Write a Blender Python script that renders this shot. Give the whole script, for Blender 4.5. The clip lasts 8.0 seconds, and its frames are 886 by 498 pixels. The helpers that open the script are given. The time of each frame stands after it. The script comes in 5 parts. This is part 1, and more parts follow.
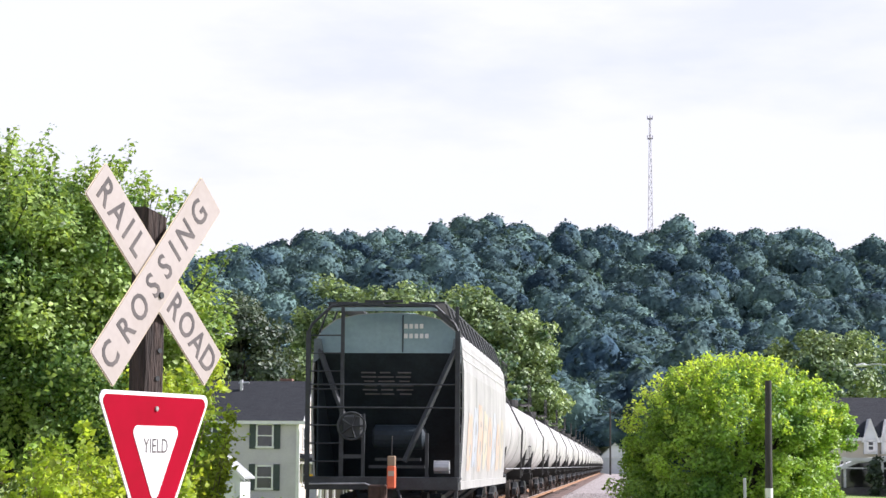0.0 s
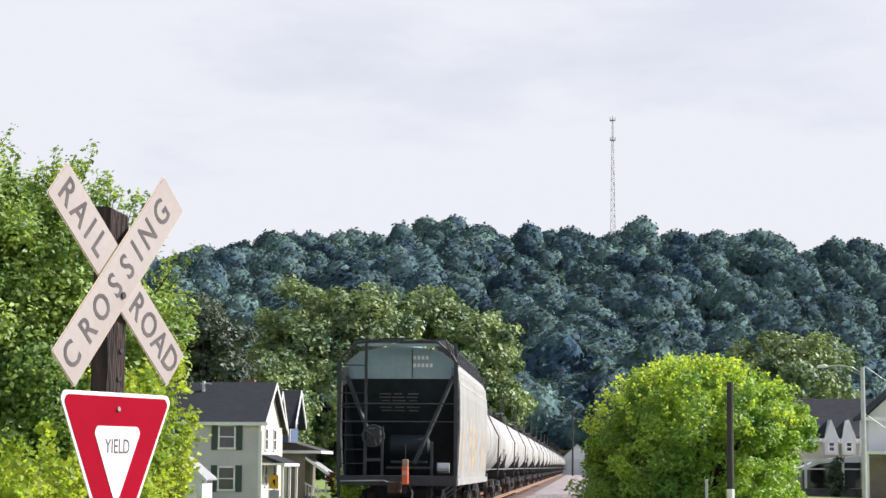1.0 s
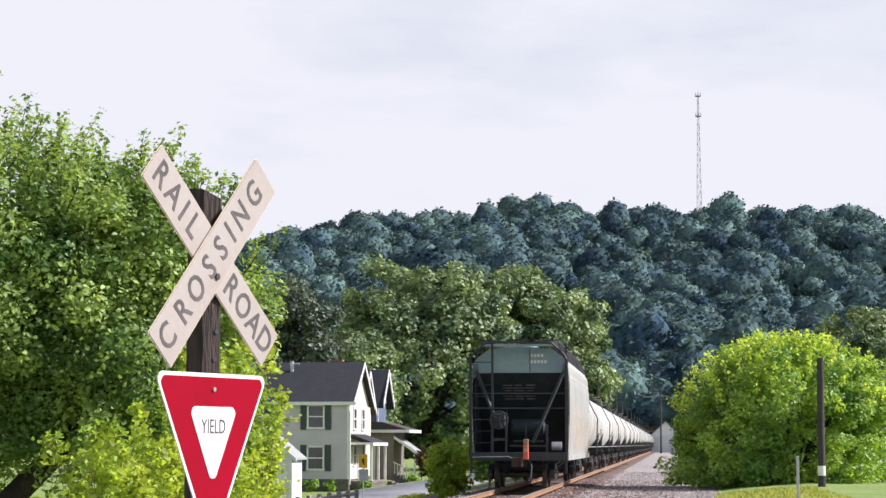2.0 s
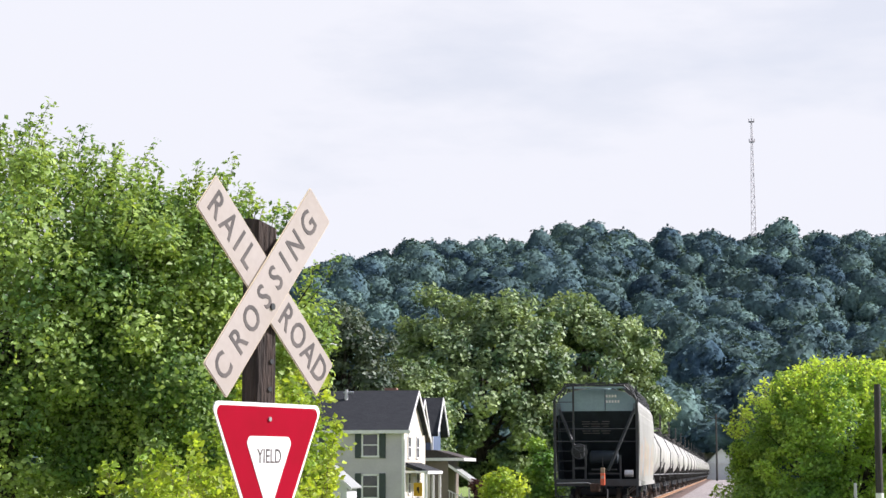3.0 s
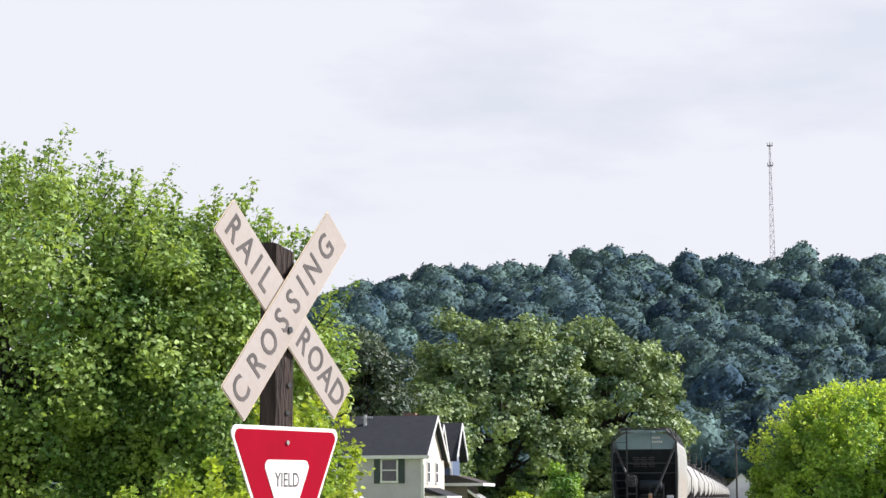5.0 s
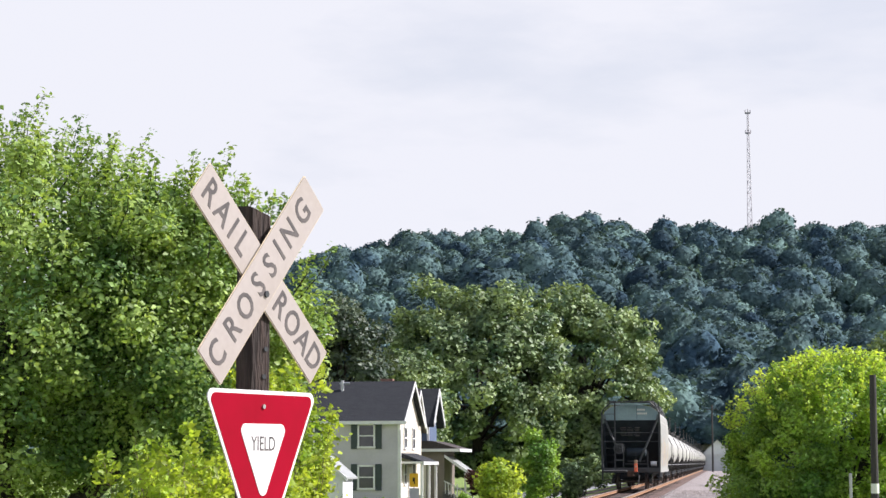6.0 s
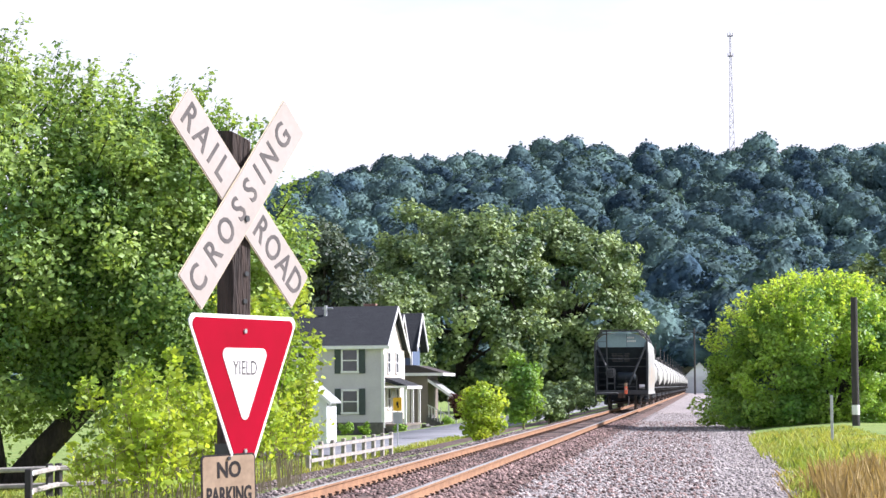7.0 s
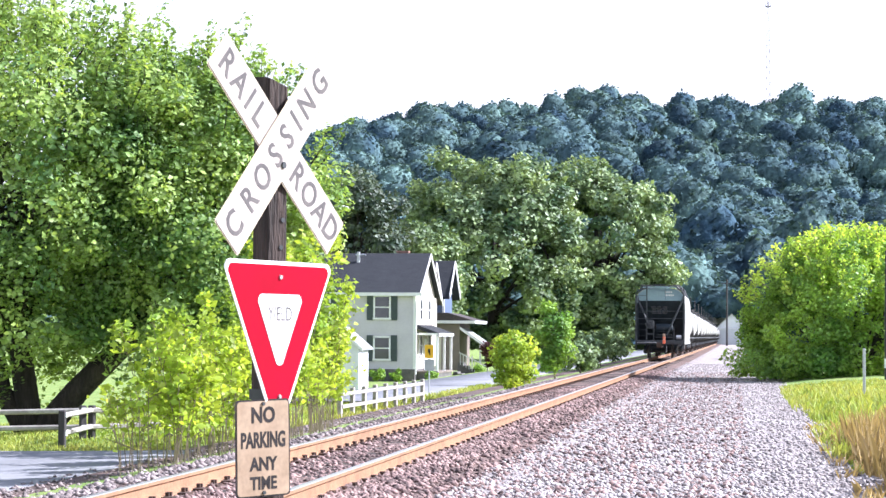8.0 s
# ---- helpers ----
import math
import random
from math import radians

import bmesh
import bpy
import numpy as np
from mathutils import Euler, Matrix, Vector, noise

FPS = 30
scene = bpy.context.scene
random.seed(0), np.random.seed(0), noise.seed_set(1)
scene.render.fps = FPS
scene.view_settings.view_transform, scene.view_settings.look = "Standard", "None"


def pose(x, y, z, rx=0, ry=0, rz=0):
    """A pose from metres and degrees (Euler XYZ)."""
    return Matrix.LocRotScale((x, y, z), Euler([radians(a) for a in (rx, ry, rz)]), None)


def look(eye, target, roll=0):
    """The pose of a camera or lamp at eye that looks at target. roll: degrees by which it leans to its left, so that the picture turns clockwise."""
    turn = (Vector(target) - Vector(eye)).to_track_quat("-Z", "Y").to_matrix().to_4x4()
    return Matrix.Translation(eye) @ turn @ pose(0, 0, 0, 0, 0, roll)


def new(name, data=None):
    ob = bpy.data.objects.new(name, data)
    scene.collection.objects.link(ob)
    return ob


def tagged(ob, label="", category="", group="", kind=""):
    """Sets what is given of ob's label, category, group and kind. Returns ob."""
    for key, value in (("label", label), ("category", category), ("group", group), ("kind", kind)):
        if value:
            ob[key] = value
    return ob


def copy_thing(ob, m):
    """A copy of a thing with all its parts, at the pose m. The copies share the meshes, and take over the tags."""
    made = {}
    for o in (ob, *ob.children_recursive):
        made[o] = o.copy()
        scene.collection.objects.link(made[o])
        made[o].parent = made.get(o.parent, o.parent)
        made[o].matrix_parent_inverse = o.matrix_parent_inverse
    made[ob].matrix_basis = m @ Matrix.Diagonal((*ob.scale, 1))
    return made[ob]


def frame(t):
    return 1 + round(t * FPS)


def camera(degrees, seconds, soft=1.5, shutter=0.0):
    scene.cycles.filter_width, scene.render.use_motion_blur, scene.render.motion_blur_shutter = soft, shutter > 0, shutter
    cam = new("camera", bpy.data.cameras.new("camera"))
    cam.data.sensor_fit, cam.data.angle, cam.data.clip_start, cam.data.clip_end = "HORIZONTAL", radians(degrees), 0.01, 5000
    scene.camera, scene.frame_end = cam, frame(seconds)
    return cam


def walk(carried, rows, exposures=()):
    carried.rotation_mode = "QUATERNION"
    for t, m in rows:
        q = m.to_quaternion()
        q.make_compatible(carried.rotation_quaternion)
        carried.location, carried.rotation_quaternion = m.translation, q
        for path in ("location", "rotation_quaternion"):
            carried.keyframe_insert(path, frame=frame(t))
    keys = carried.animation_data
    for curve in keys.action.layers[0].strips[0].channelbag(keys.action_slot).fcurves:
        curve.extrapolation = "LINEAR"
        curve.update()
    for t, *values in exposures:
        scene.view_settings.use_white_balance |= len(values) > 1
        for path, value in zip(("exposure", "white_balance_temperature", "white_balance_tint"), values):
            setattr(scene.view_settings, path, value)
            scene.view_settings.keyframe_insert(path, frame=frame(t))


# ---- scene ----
cam = camera(26.3, 8.0)
EYE_Z = 1.75
RAIL_Z = 0.34          # top of the rails
TRACK_X = -4.75        # centre line of the track

# seconds, turn to the left, tilt up, roll (degrees), sway in x and z (metres)
PATH = [
    (0.0, 5.289, 6.494, 0.429, 0.021, 0.010), (0.5, 4.058, 6.849, 0.337, 0.000, 0.001),
    (1.0, 4.159, 6.537, 0.391, 0.020, 0.006), (1.5, 5.132, 6.061, 0.254, 0.006, 0.000),
    (2.0, 6.757, 5.888, 0.059, -0.010, 0.005), (3.5, 8.671, 7.307, -0.228, -0.015, 0.010),
    (4.0, 8.872, 7.578, -0.370, -0.013, 0.009), (5.5, 8.861, 7.275, -0.102, -0.008, -0.004),
    (6.0, 8.264, 6.460, -0.100, -0.004, -0.007), (6.5, 7.890, 5.181, -0.248, 0.009, -0.010),
    (7.0, 7.749, 4.184, -0.426, 0.006, -0.012), (7.5, 8.246, 3.255, -0.362, 0.001, -0.012),
    (8.0, 8.749, 2.607, 0.357, -0.007, -0.008),
]
walk(cam, [(t, pose(dx, 0, EYE_Z + dz, 90 + tilt, 0, turn) @ pose(0, 0, 0, 0, 0, roll))
           for t, turn, tilt, roll, dx, dz in PATH],
     exposures=[(0.0, 0.74, 5950, 18), (0.5, 0.58, 6050, 17), (1.0, 0.52, 6050, 16), (2.0, 0.55, 6050, 17), (3.5, 0.60, 6050, 16), (5.5, 0.54, 6050, 15.5),
                (6.0, 0.56, 6050, 16.5), (6.5, 0.66, 6200, 18.5), (7.0, 0.90, 5800, 18.5), (7.5, 1.14, 5600, 18), (8.0, 1.36, 5550, 18)])

# ---- daylight ----
SUN_AZ, SUN_EL = 77.0, 37.0      # degrees clockwise from the track's direction, degrees up
sun = new("sun", bpy.data.lights.new("sun", "SUN"))
sun.data.energy, sun.data.angle, sun.data.color = 5.0, radians(0.6), (1.0, 0.95, 0.88)
_s = Vector((math.sin(radians(SUN_AZ)) * math.cos(radians(SUN_EL)), math.cos(radians(SUN_AZ)) * math.cos(radians(SUN_EL)), math.sin(radians(SUN_EL))))
sun.matrix_world = look(_s * 50, (0, 0, 0))

world = bpy.data.worlds.new("world")
scene.world = world
world.use_nodes = True
wn, wl = world.node_tree.nodes, world.node_tree.links
sky = wn.new("ShaderNodeTexSky")
sky.sky_type, sky.sun_disc = "NISHITA", False
sky.sun_elevation, sky.sun_rotation = radians(SUN_EL), radians(SUN_AZ)
sky.air_density, sky.dust_density = 1.0, 2.0
bg = wn["Background"]
bg.inputs[1].default_value = 0.085
wtc = wn.new("ShaderNodeTexCoord")
wmap = wn.new("ShaderNodeMapping")
wmap.inputs["Scale"].default_value = (1.0, 1.0, 3.4)
wmap.inputs["Location"].default_value = (0.31, 0.0, 0.1)
wnz = wn.new("ShaderNodeTexNoise")
wnz.inputs["Scale"].default_value, wnz.inputs["Detail"].default_value = 3.6, 7.0
wnz.inputs["Roughness"].default_value = 0.55
wramp = wn.new("ShaderNodeValToRGB")      # thin places in the veil of cloud
wramp.color_ramp.elements[0].position, wramp.color_ramp.elements[1].position = 0.33, 0.46
wramp.color_ramp.elements[0].color = (0.80, 0.80, 0.80, 1)
wsep = wn.new("ShaderNodeSeparateXYZ")
wveil = wn.new("ShaderNodeMapRange")      # the veil is thick low down and thins towards the zenith
wveil.interpolation_type = "SMOOTHSTEP"
wveil.inputs[1].default_value, wveil.inputs[2].default_value = 0.27, 0.60
wveil.inputs[3].default_value, wveil.inputs[4].default_value = 1.0, 0.12
wmul = wn.new("ShaderNodeMath")
wmul.operation = "MULTIPLY"
wmix = wn.new("ShaderNodeMix")
wmix.data_type = "RGBA"
wl.new(wtc.outputs["Generated"], wmap.inputs[0])
wl.new(wtc.outputs["Generated"], wsep.inputs[0])
wl.new(wsep.outputs["Z"], wveil.inputs[0])
wl.new(wmap.outputs[0], wnz.inputs["Vector"])
wl.new(wnz.outputs["Fac"], wramp.inputs[0])
wl.new(wramp.outputs["Color"], wmul.inputs[0])
wl.new(wveil.outputs[0], wmul.inputs[1])
wl.new(wmul.outputs[0], wmix.inputs[0])
wl.new(sky.outputs[0], wmix.inputs[6])
wmix.inputs[7].default_value = (7.1, 7.1, 7.0, 1)      # sunlit thin cloud
wl.new(wmix.outputs[2], bg.inputs[0])

# ---- materials ----


def mat(name, c1, c2=None, scale=6.0, rough=0.7, metal=0.0, bump=0.0, bscale=40.0, fine=0.0, island=0.0, obrand=0.0, translucent=0.0,
        stretch=(1, 1, 1), spec=0.5, contrast=(0.35, 0.65)):
    """A surface with two colours mixed by a broad noise, a fine grain, relief, and variation piece by piece."""
    m = bpy.data.materials.new(name)
    m.use_nodes = True
    n, l = m.node_tree.nodes, m.node_tree.links
    b = n["Principled BSDF"]
    b.inputs["Roughness"].default_value, b.inputs["Metallic"].default_value = rough, metal
    b.inputs["Specular IOR Level"].default_value = spec
    c2 = c2 or tuple(v * 0.7 for v in c1)
    tc = n.new("ShaderNodeTexCoord")
    mp = n.new("ShaderNodeMapping")
    mp.inputs["Scale"].default_value = stretch
    l.new(tc.outputs["Object"], mp.inputs[0])
    nz = n.new("ShaderNodeTexNoise")
    nz.inputs["Scale"].default_value, nz.inputs["Detail"].default_value = scale, 5.0
    l.new(mp.outputs[0], nz.inputs["Vector"])
    rp = n.new("ShaderNodeValToRGB")
    rp.color_ramp.elements[0].position, rp.color_ramp.elements[1].position = contrast
    rp.color_ramp.elements[0].color, rp.color_ramp.elements[1].color = (*c1, 1), (*c2, 1)
    l.new(nz.outputs["Fac"], rp.inputs[0])
    col = rp.outputs[0]
    hsv = n.new("ShaderNodeHueSaturation")
    l.new(col, hsv.inputs["Color"])
    col = hsv.outputs[0]
    val = None
    if fine:
        f = n.new("ShaderNodeTexNoise")
        f.inputs["Scale"].default_value, f.inputs["Detail"].default_value = bscale, 3.0
        l.new(mp.outputs[0], f.inputs["Vector"])
        r = n.new("ShaderNodeMapRange")
        r.inputs[1].default_value, r.inputs[2].default_value = 0.25, 0.75
        r.inputs[3].default_value, r.inputs[4].default_value = 1 - fine, 1 + fine
        l.new(f.outputs["Fac"], r.inputs[0])
        val = r.outputs[0]
    for amount, kind in ((island, "g"), (obrand, "o")):
        if amount:
            g = n.new("ShaderNodeNewGeometry" if kind == "g" else "ShaderNodeObjectInfo")
            r = n.new("ShaderNodeMapRange")
            r.inputs[3].default_value, r.inputs[4].default_value = 1 - amount, 1 + amount
            l.new(g.outputs["Random Per Island" if kind == "g" else "Random"], r.inputs[0])
            if val is None:
                val = r.outputs[0]
            else:
                mu = n.new("ShaderNodeMath")
                mu.operation = "MULTIPLY"
                l.new(val, mu.inputs[0]), l.new(r.outputs[0], mu.inputs[1])
                val = mu.outputs[0]
    if val is not None:
        l.new(val, hsv.inputs["Value"])
    l.new(col, b.inputs["Base Color"])
    if bump:
        f2 = n.new("ShaderNodeTexNoise")
        f2.inputs["Scale"].default_value, f2.inputs["Detail"].default_value = bscale, 4.0
        l.new(mp.outputs[0], f2.inputs["Vector"])
        bp = n.new("ShaderNodeBump")
        bp.inputs["Strength"].default_value, bp.inputs["Distance"].default_value = min(1.0, bump), 0.6 / bscale
        l.new(f2.outputs["Fac"], bp.inputs["Height"])
        l.new(bp.outputs[0], b.inputs["Normal"])
    if translucent:
        tr = n.new("ShaderNodeBsdfTranslucent")
        tint = n.new("ShaderNodeMix")
        tint.data_type, tint.blend_type = "RGBA", "MULTIPLY"
        tint.inputs[0].default_value = 1.0
        tint.inputs[7].default_value = (1.4, 1.3, 0.6, 1)
        l.new(col, tint.inputs[6]), l.new(tint.outputs[2], tr.inputs[0])
        mx = n.new("ShaderNodeMixShader")
        mx.inputs[0].default_value = translucent
        l.new(b.outputs[0], mx.inputs[1]), l.new(tr.outputs[0], mx.inputs[2])
        l.new(mx.outputs[0], n["Material Output"].inputs["Surface"])
    return m


M = dict(
    grass=mat("grass", (0.15, 0.24, 0.04), (0.24, 0.30, 0.07), 0.6, 0.9, bump=0.8, bscale=18, fine=0.35),
    blade=mat("grass_blades", (0.22, 0.31, 0.05), (0.42, 0.41, 0.10), 0.8, 0.7, island=0.35, translucent=0.35),
    dry=mat("dry_grass", (0.40, 0.29, 0.13), (0.30, 0.22, 0.09), 1.0, 0.8, island=0.35, translucent=0.25),
    gravel=mat("gravel", (0.36, 0.32, 0.305), (0.25, 0.215, 0.205), 0.5, 0.9, bump=1.0, bscale=22, fine=0.55),
    stone=mat("ballast_stones", (0.42, 0.38, 0.36), (0.30, 0.26, 0.246), 0.7, 0.85, island=0.5, bump=0.4, bscale=60),
    brown_ballast=mat("brown_ballast", (0.17, 0.11, 0.09), (0.09, 0.06, 0.05), 0.8, 0.95, bump=1.0, bscale=22, fine=0.6),
    brown_stone=mat("rusty_stones", (0.30, 0.205, 0.18), (0.15, 0.10, 0.09), 0.8, 0.9, island=0.7, bump=0.4, bscale=60),
    grey_stone=mat("grey_stones", (0.27, 0.225, 0.21), (0.17, 0.135, 0.125), 0.7, 0.9, island=0.6, bump=0.4, bscale=60),
    asphalt=mat("street_asphalt", (0.255, 0.255, 0.27), (0.20, 0.20, 0.21), 0.4, 0.9, bump=0.5, bscale=60, fine=0.2),
    rail_side=mat("rail_rust", (0.34, 0.19, 0.10), (0.24, 0.13, 0.07), 3.0, 0.75, bump=0.3, bscale=30, fine=0.2),
    rail_top=mat("rail_steel", (0.55, 0.53, 0.50), (0.45, 0.42, 0.40), 2.0, 0.35, 0.8),
    tie=mat("tie_timber", (0.055, 0.042, 0.035), (0.03, 0.024, 0.02), 5.0, 0.95, bump=0.8, bscale=40, fine=0.4, obrand=0.35, stretch=(0.4, 3, 3)),
    plate=mat("rusty_iron", (0.10, 0.06, 0.045), (0.06, 0.04, 0.03), 8.0, 0.85, 0.3, bump=0.4, bscale=60),
    post=mat("creosoted_post", (0.018, 0.012, 0.010), (0.058, 0.037, 0.029), 5.0, 0.85, bump=0.9, bscale=22, fine=0.5, stretch=(4, 4, 0.4)),
    sign_white=mat("sign_white", (0.37, 0.325, 0.30), (0.315, 0.265, 0.225), 2.2, 0.45, fine=0.05, bscale=30, contrast=(0.45, 0.8)),
    sign_edge=mat("sign_edge", (0.62, 0.50, 0.34), (0.5, 0.42, 0.3), 6, 0.6),
    ink=mat("sign_black", (0.022, 0.02, 0.02), (0.035, 0.03, 0.03), 12, 0.7, spec=0.15),
    ink_faded=mat("faded_black", (0.085, 0.078, 0.078), (0.13, 0.115, 0.11), 9, 0.7, spec=0.15),
    red=mat("sign_red", (0.30, 0.003, 0.018), (0.24, 0.004, 0.014), 3.5, 0.6, spec=0.04, contrast=(0.4, 0.75)),
    tan=mat("sign_faded", (0.34, 0.245, 0.16), (0.25, 0.17, 0.105), 7, 0.55, fine=0.12, bscale=50),
    sign_back=mat("sign_aluminium", (0.5, 0.5, 0.5), (0.42, 0.42, 0.42), 5, 0.4, 0.7),
    hop_grey=mat("hopper_grey", (0.26, 0.37, 0.40), (0.20, 0.29, 0.32), 1.5, 0.5, fine=0.1, bscale=12),
    hop_side=mat("hopper_side", (0.40, 0.395, 0.375), (0.31, 0.305, 0.29), 0.9, 0.5, fine=0.12, bscale=9, stretch=(1, 2, 0.5)),
    steel_mid=mat("painted_steel", (0.12, 0.15, 0.165), (0.085, 0.105, 0.115), 4, 0.55, fine=0.15, bscale=20),
    # near-black also carries the shade of the hopper's recessed end
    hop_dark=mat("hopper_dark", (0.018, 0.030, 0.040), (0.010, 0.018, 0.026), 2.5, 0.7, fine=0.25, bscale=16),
    steel_dark=mat("dark_steel", (0.035, 0.04, 0.045), (0.022, 0.024, 0.026), 4, 0.55, fine=0.2, bscale=20),
    tank=mat("tank_paint", (0.54, 0.53, 0.505), (0.37, 0.36, 0.34), 0.7, 0.45, obrand=0.12, fine=0.08, bscale=8, stretch=(1, 1.5, 0.5)),
    stencil=mat("stencil_grey", (0.11, 0.10, 0.10), (0.08, 0.075, 0.075), 5, 0.7),
    black=mat("black_paint", (0.02, 0.02, 0.022), (0.035, 0.032, 0.03), 4, 0.6),
    graf_a=mat("graffiti_orange", (0.48, 0.345, 0.255), (0.43, 0.37, 0.31), 3, 0.5),
    graf_b=mat("graffiti_blue", (0.36, 0.40, 0.45), (0.41, 0.415, 0.41), 3, 0.5),
    graf_c=mat("graffiti_yellow", (0.46, 0.42, 0.29), (0.42, 0.39, 0.33), 3, 0.5),
    wheel=mat("wheel_steel", (0.09, 0.075, 0.065), (0.06, 0.05, 0.045), 6, 0.6, 0.4),
    siding=mat("vinyl_siding", (0.58, 0.555, 0.565), (0.51, 0.485, 0.50), 0.8, 0.6, fine=0.05, bscale=10),
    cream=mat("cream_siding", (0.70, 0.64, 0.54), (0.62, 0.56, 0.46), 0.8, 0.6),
    white=mat("white_trim", (0.80, 0.80, 0.79), (0.72, 0.71, 0.69), 2.0, 0.5),
    white_siding=mat("white_siding", (0.74, 0.75, 0.76), (0.66, 0.67, 0.68), 0.8, 0.6),
    brown_siding=mat("brown_siding", (0.22, 0.18, 0.15), (0.17, 0.14, 0.12), 0.9, 0.7),
    blue_siding=mat("blue_siding", (0.10, 0.14, 0.22), (0.08, 0.11, 0.18), 0.9, 0.7),
    shingle=mat("roof_shingle", (0.016, 0.018, 0.023), (0.024, 0.026, 0.031), 1.5, 0.9, bump=0.6, bscale=9, fine=0.3, stretch=(1, 3, 3)),
    brown_shingle=mat("brown_shingle", (0.075, 0.06, 0.055), (0.05, 0.042, 0.04), 1.5, 0.9, bump=0.6, bscale=9, fine=0.3),
    shutter=mat("shutter_green", (0.05, 0.07, 0.07), (0.04, 0.055, 0.055), 4, 0.6),
    glass=mat("window_glass", (0.03, 0.03, 0.035), (0.05, 0.05, 0.05), 1.5, 0.08, spec=0.8),
    found=mat("foundation_stone", (0.16, 0.15, 0.14), (0.10, 0.095, 0.09), 3, 0.9, bump=0.6, bscale=8),
    brick=mat("chimney_brick", (0.30, 0.17, 0.13), (0.22, 0.13, 0.10), 6, 0.9),
    fence=mat("fence_board", (0.40, 0.37, 0.335), (0.28, 0.25, 0.225), 3, 0.85, fine=0.2, bscale=20),
    bark=mat("bark", (0.045, 0.036, 0.03), (0.024, 0.02, 0.017), 3, 0.95, bump=1.0, bscale=10, fine=0.4, stretch=(2, 2, 0.5)),
    twig=mat("twig_bark", (0.27, 0.22, 0.15), (0.16, 0.125, 0.085), 6, 0.9),
    pole=mat("pole_wood", (0.062, 0.056, 0.055), (0.04, 0.036, 0.036), 3, 0.9, bump=0.5, bscale=20, stretch=(3, 3, 0.3)),
    galv=mat("galvanised", (0.52, 0.53, 0.54), (0.42, 0.43, 0.45), 4, 0.45, 0.6),
    tower=mat("tower_paint", (0.62, 0.55, 0.55), (0.5, 0.45, 0.45), 2, 0.6),
    yellow=mat("sign_yellow", (0.85, 0.50, 0.01), (0.78, 0.44, 0.01), 5, 0.5),
    orange=mat("eot_orange", (0.75, 0.15, 0.06), (0.65, 0.12, 0.05), 5, 0.5),
    plum=mat("plum_leaves", (0.11, 0.035, 0.035), (0.07, 0.03, 0.03), 2, 0.7, island=0.4, translucent=0.2),
    awning=mat("awning_metal", (0.34, 0.35, 0.34), (0.28, 0.29, 0.28), 3, 0.6),
)


def leaf(name, c1, c2, translucent=0.4, island=0.4, scale=0.5):
    return mat(name, c1, c2, scale, 0.52, island=island, translucent=translucent, spec=0.4)


L = dict(
    left=leaf("leaves_mulberry", (0.105, 0.21, 0.066), (0.38, 0.50, 0.13), 0.36),
    big=leaf("leaves_maple", (0.060, 0.120, 0.060), (0.33, 0.42, 0.185), 0.20, scale=0.3),
    dark=leaf("leaves_dark", (0.05, 0.08, 0.055), (0.10, 0.13, 0.075), 0.2),
    bush=leaf("leaves_bush", (0.11, 0.235, 0.045), (0.36, 0.52, 0.07), 0.32),
    # lighter than the bush: its backlit rim is put into this colour
    tips=leaf("rim_lit_bush_leaves", (0.38, 0.54, 0.08), (0.52, 0.64, 0.11), 0.48),
    sap=leaf("leaves_sapling", (0.22, 0.35, 0.045), (0.54, 0.62, 0.08), 0.50),
    # distance haze is mixed into this leaf colour as blue
    hill=mat("leaves_hillside_hazed", (0.042, 0.076, 0.104), (0.135, 0.21, 0.19), 0.045, 0.9, fine=0.5, bscale=0.55, bump=0.9, island=0.3, translucent=0.14, spec=0.08, contrast=(0.36, 0.66)),
)

# ---- builders ----


def link_mesh(name, bm, material, smooth=False, mats=()):
    me = bpy.data.meshes.new(name)
    bm.to_mesh(me)
    bm.free()
    for k in ([material] if material else []) + list(mats):
        me.materials.append(k)
    if smooth:
        me.shade_smooth()
    return new(name, me)


def part(name, bm, material, parent, label="", smooth=False, mats=()):
    ob = link_mesh(name, bm, material, smooth, mats)
    ob.parent = parent
    return tagged(ob, label)


def shared(name, me, parent, m=None):
    ob = new(name, me)
    ob.parent = parent
    if m is not None:
        ob.matrix_basis = m
    return ob


def box(bm, cx, cy, cz, sx, sy, sz, m=None, bevel=0.0):
    """A box by centre and full size."""
    r = bmesh.ops.create_cube(bm, size=1.0, matrix=(m or Matrix()) @ Matrix.Translation((cx, cy, cz)) @ Matrix.Diagonal((sx, sy, sz, 1)))
    if bevel:
        es = list({e for v in r["verts"] for e in v.link_edges})
        bmesh.ops.bevel(bm, geom=es, offset=bevel, segments=1, affect="EDGES")
    return bm


def boxes(*rows, bevel=0.0):
    bm = bmesh.new()
    for r in rows:
        box(bm, *r, bevel=bevel)
    return bm


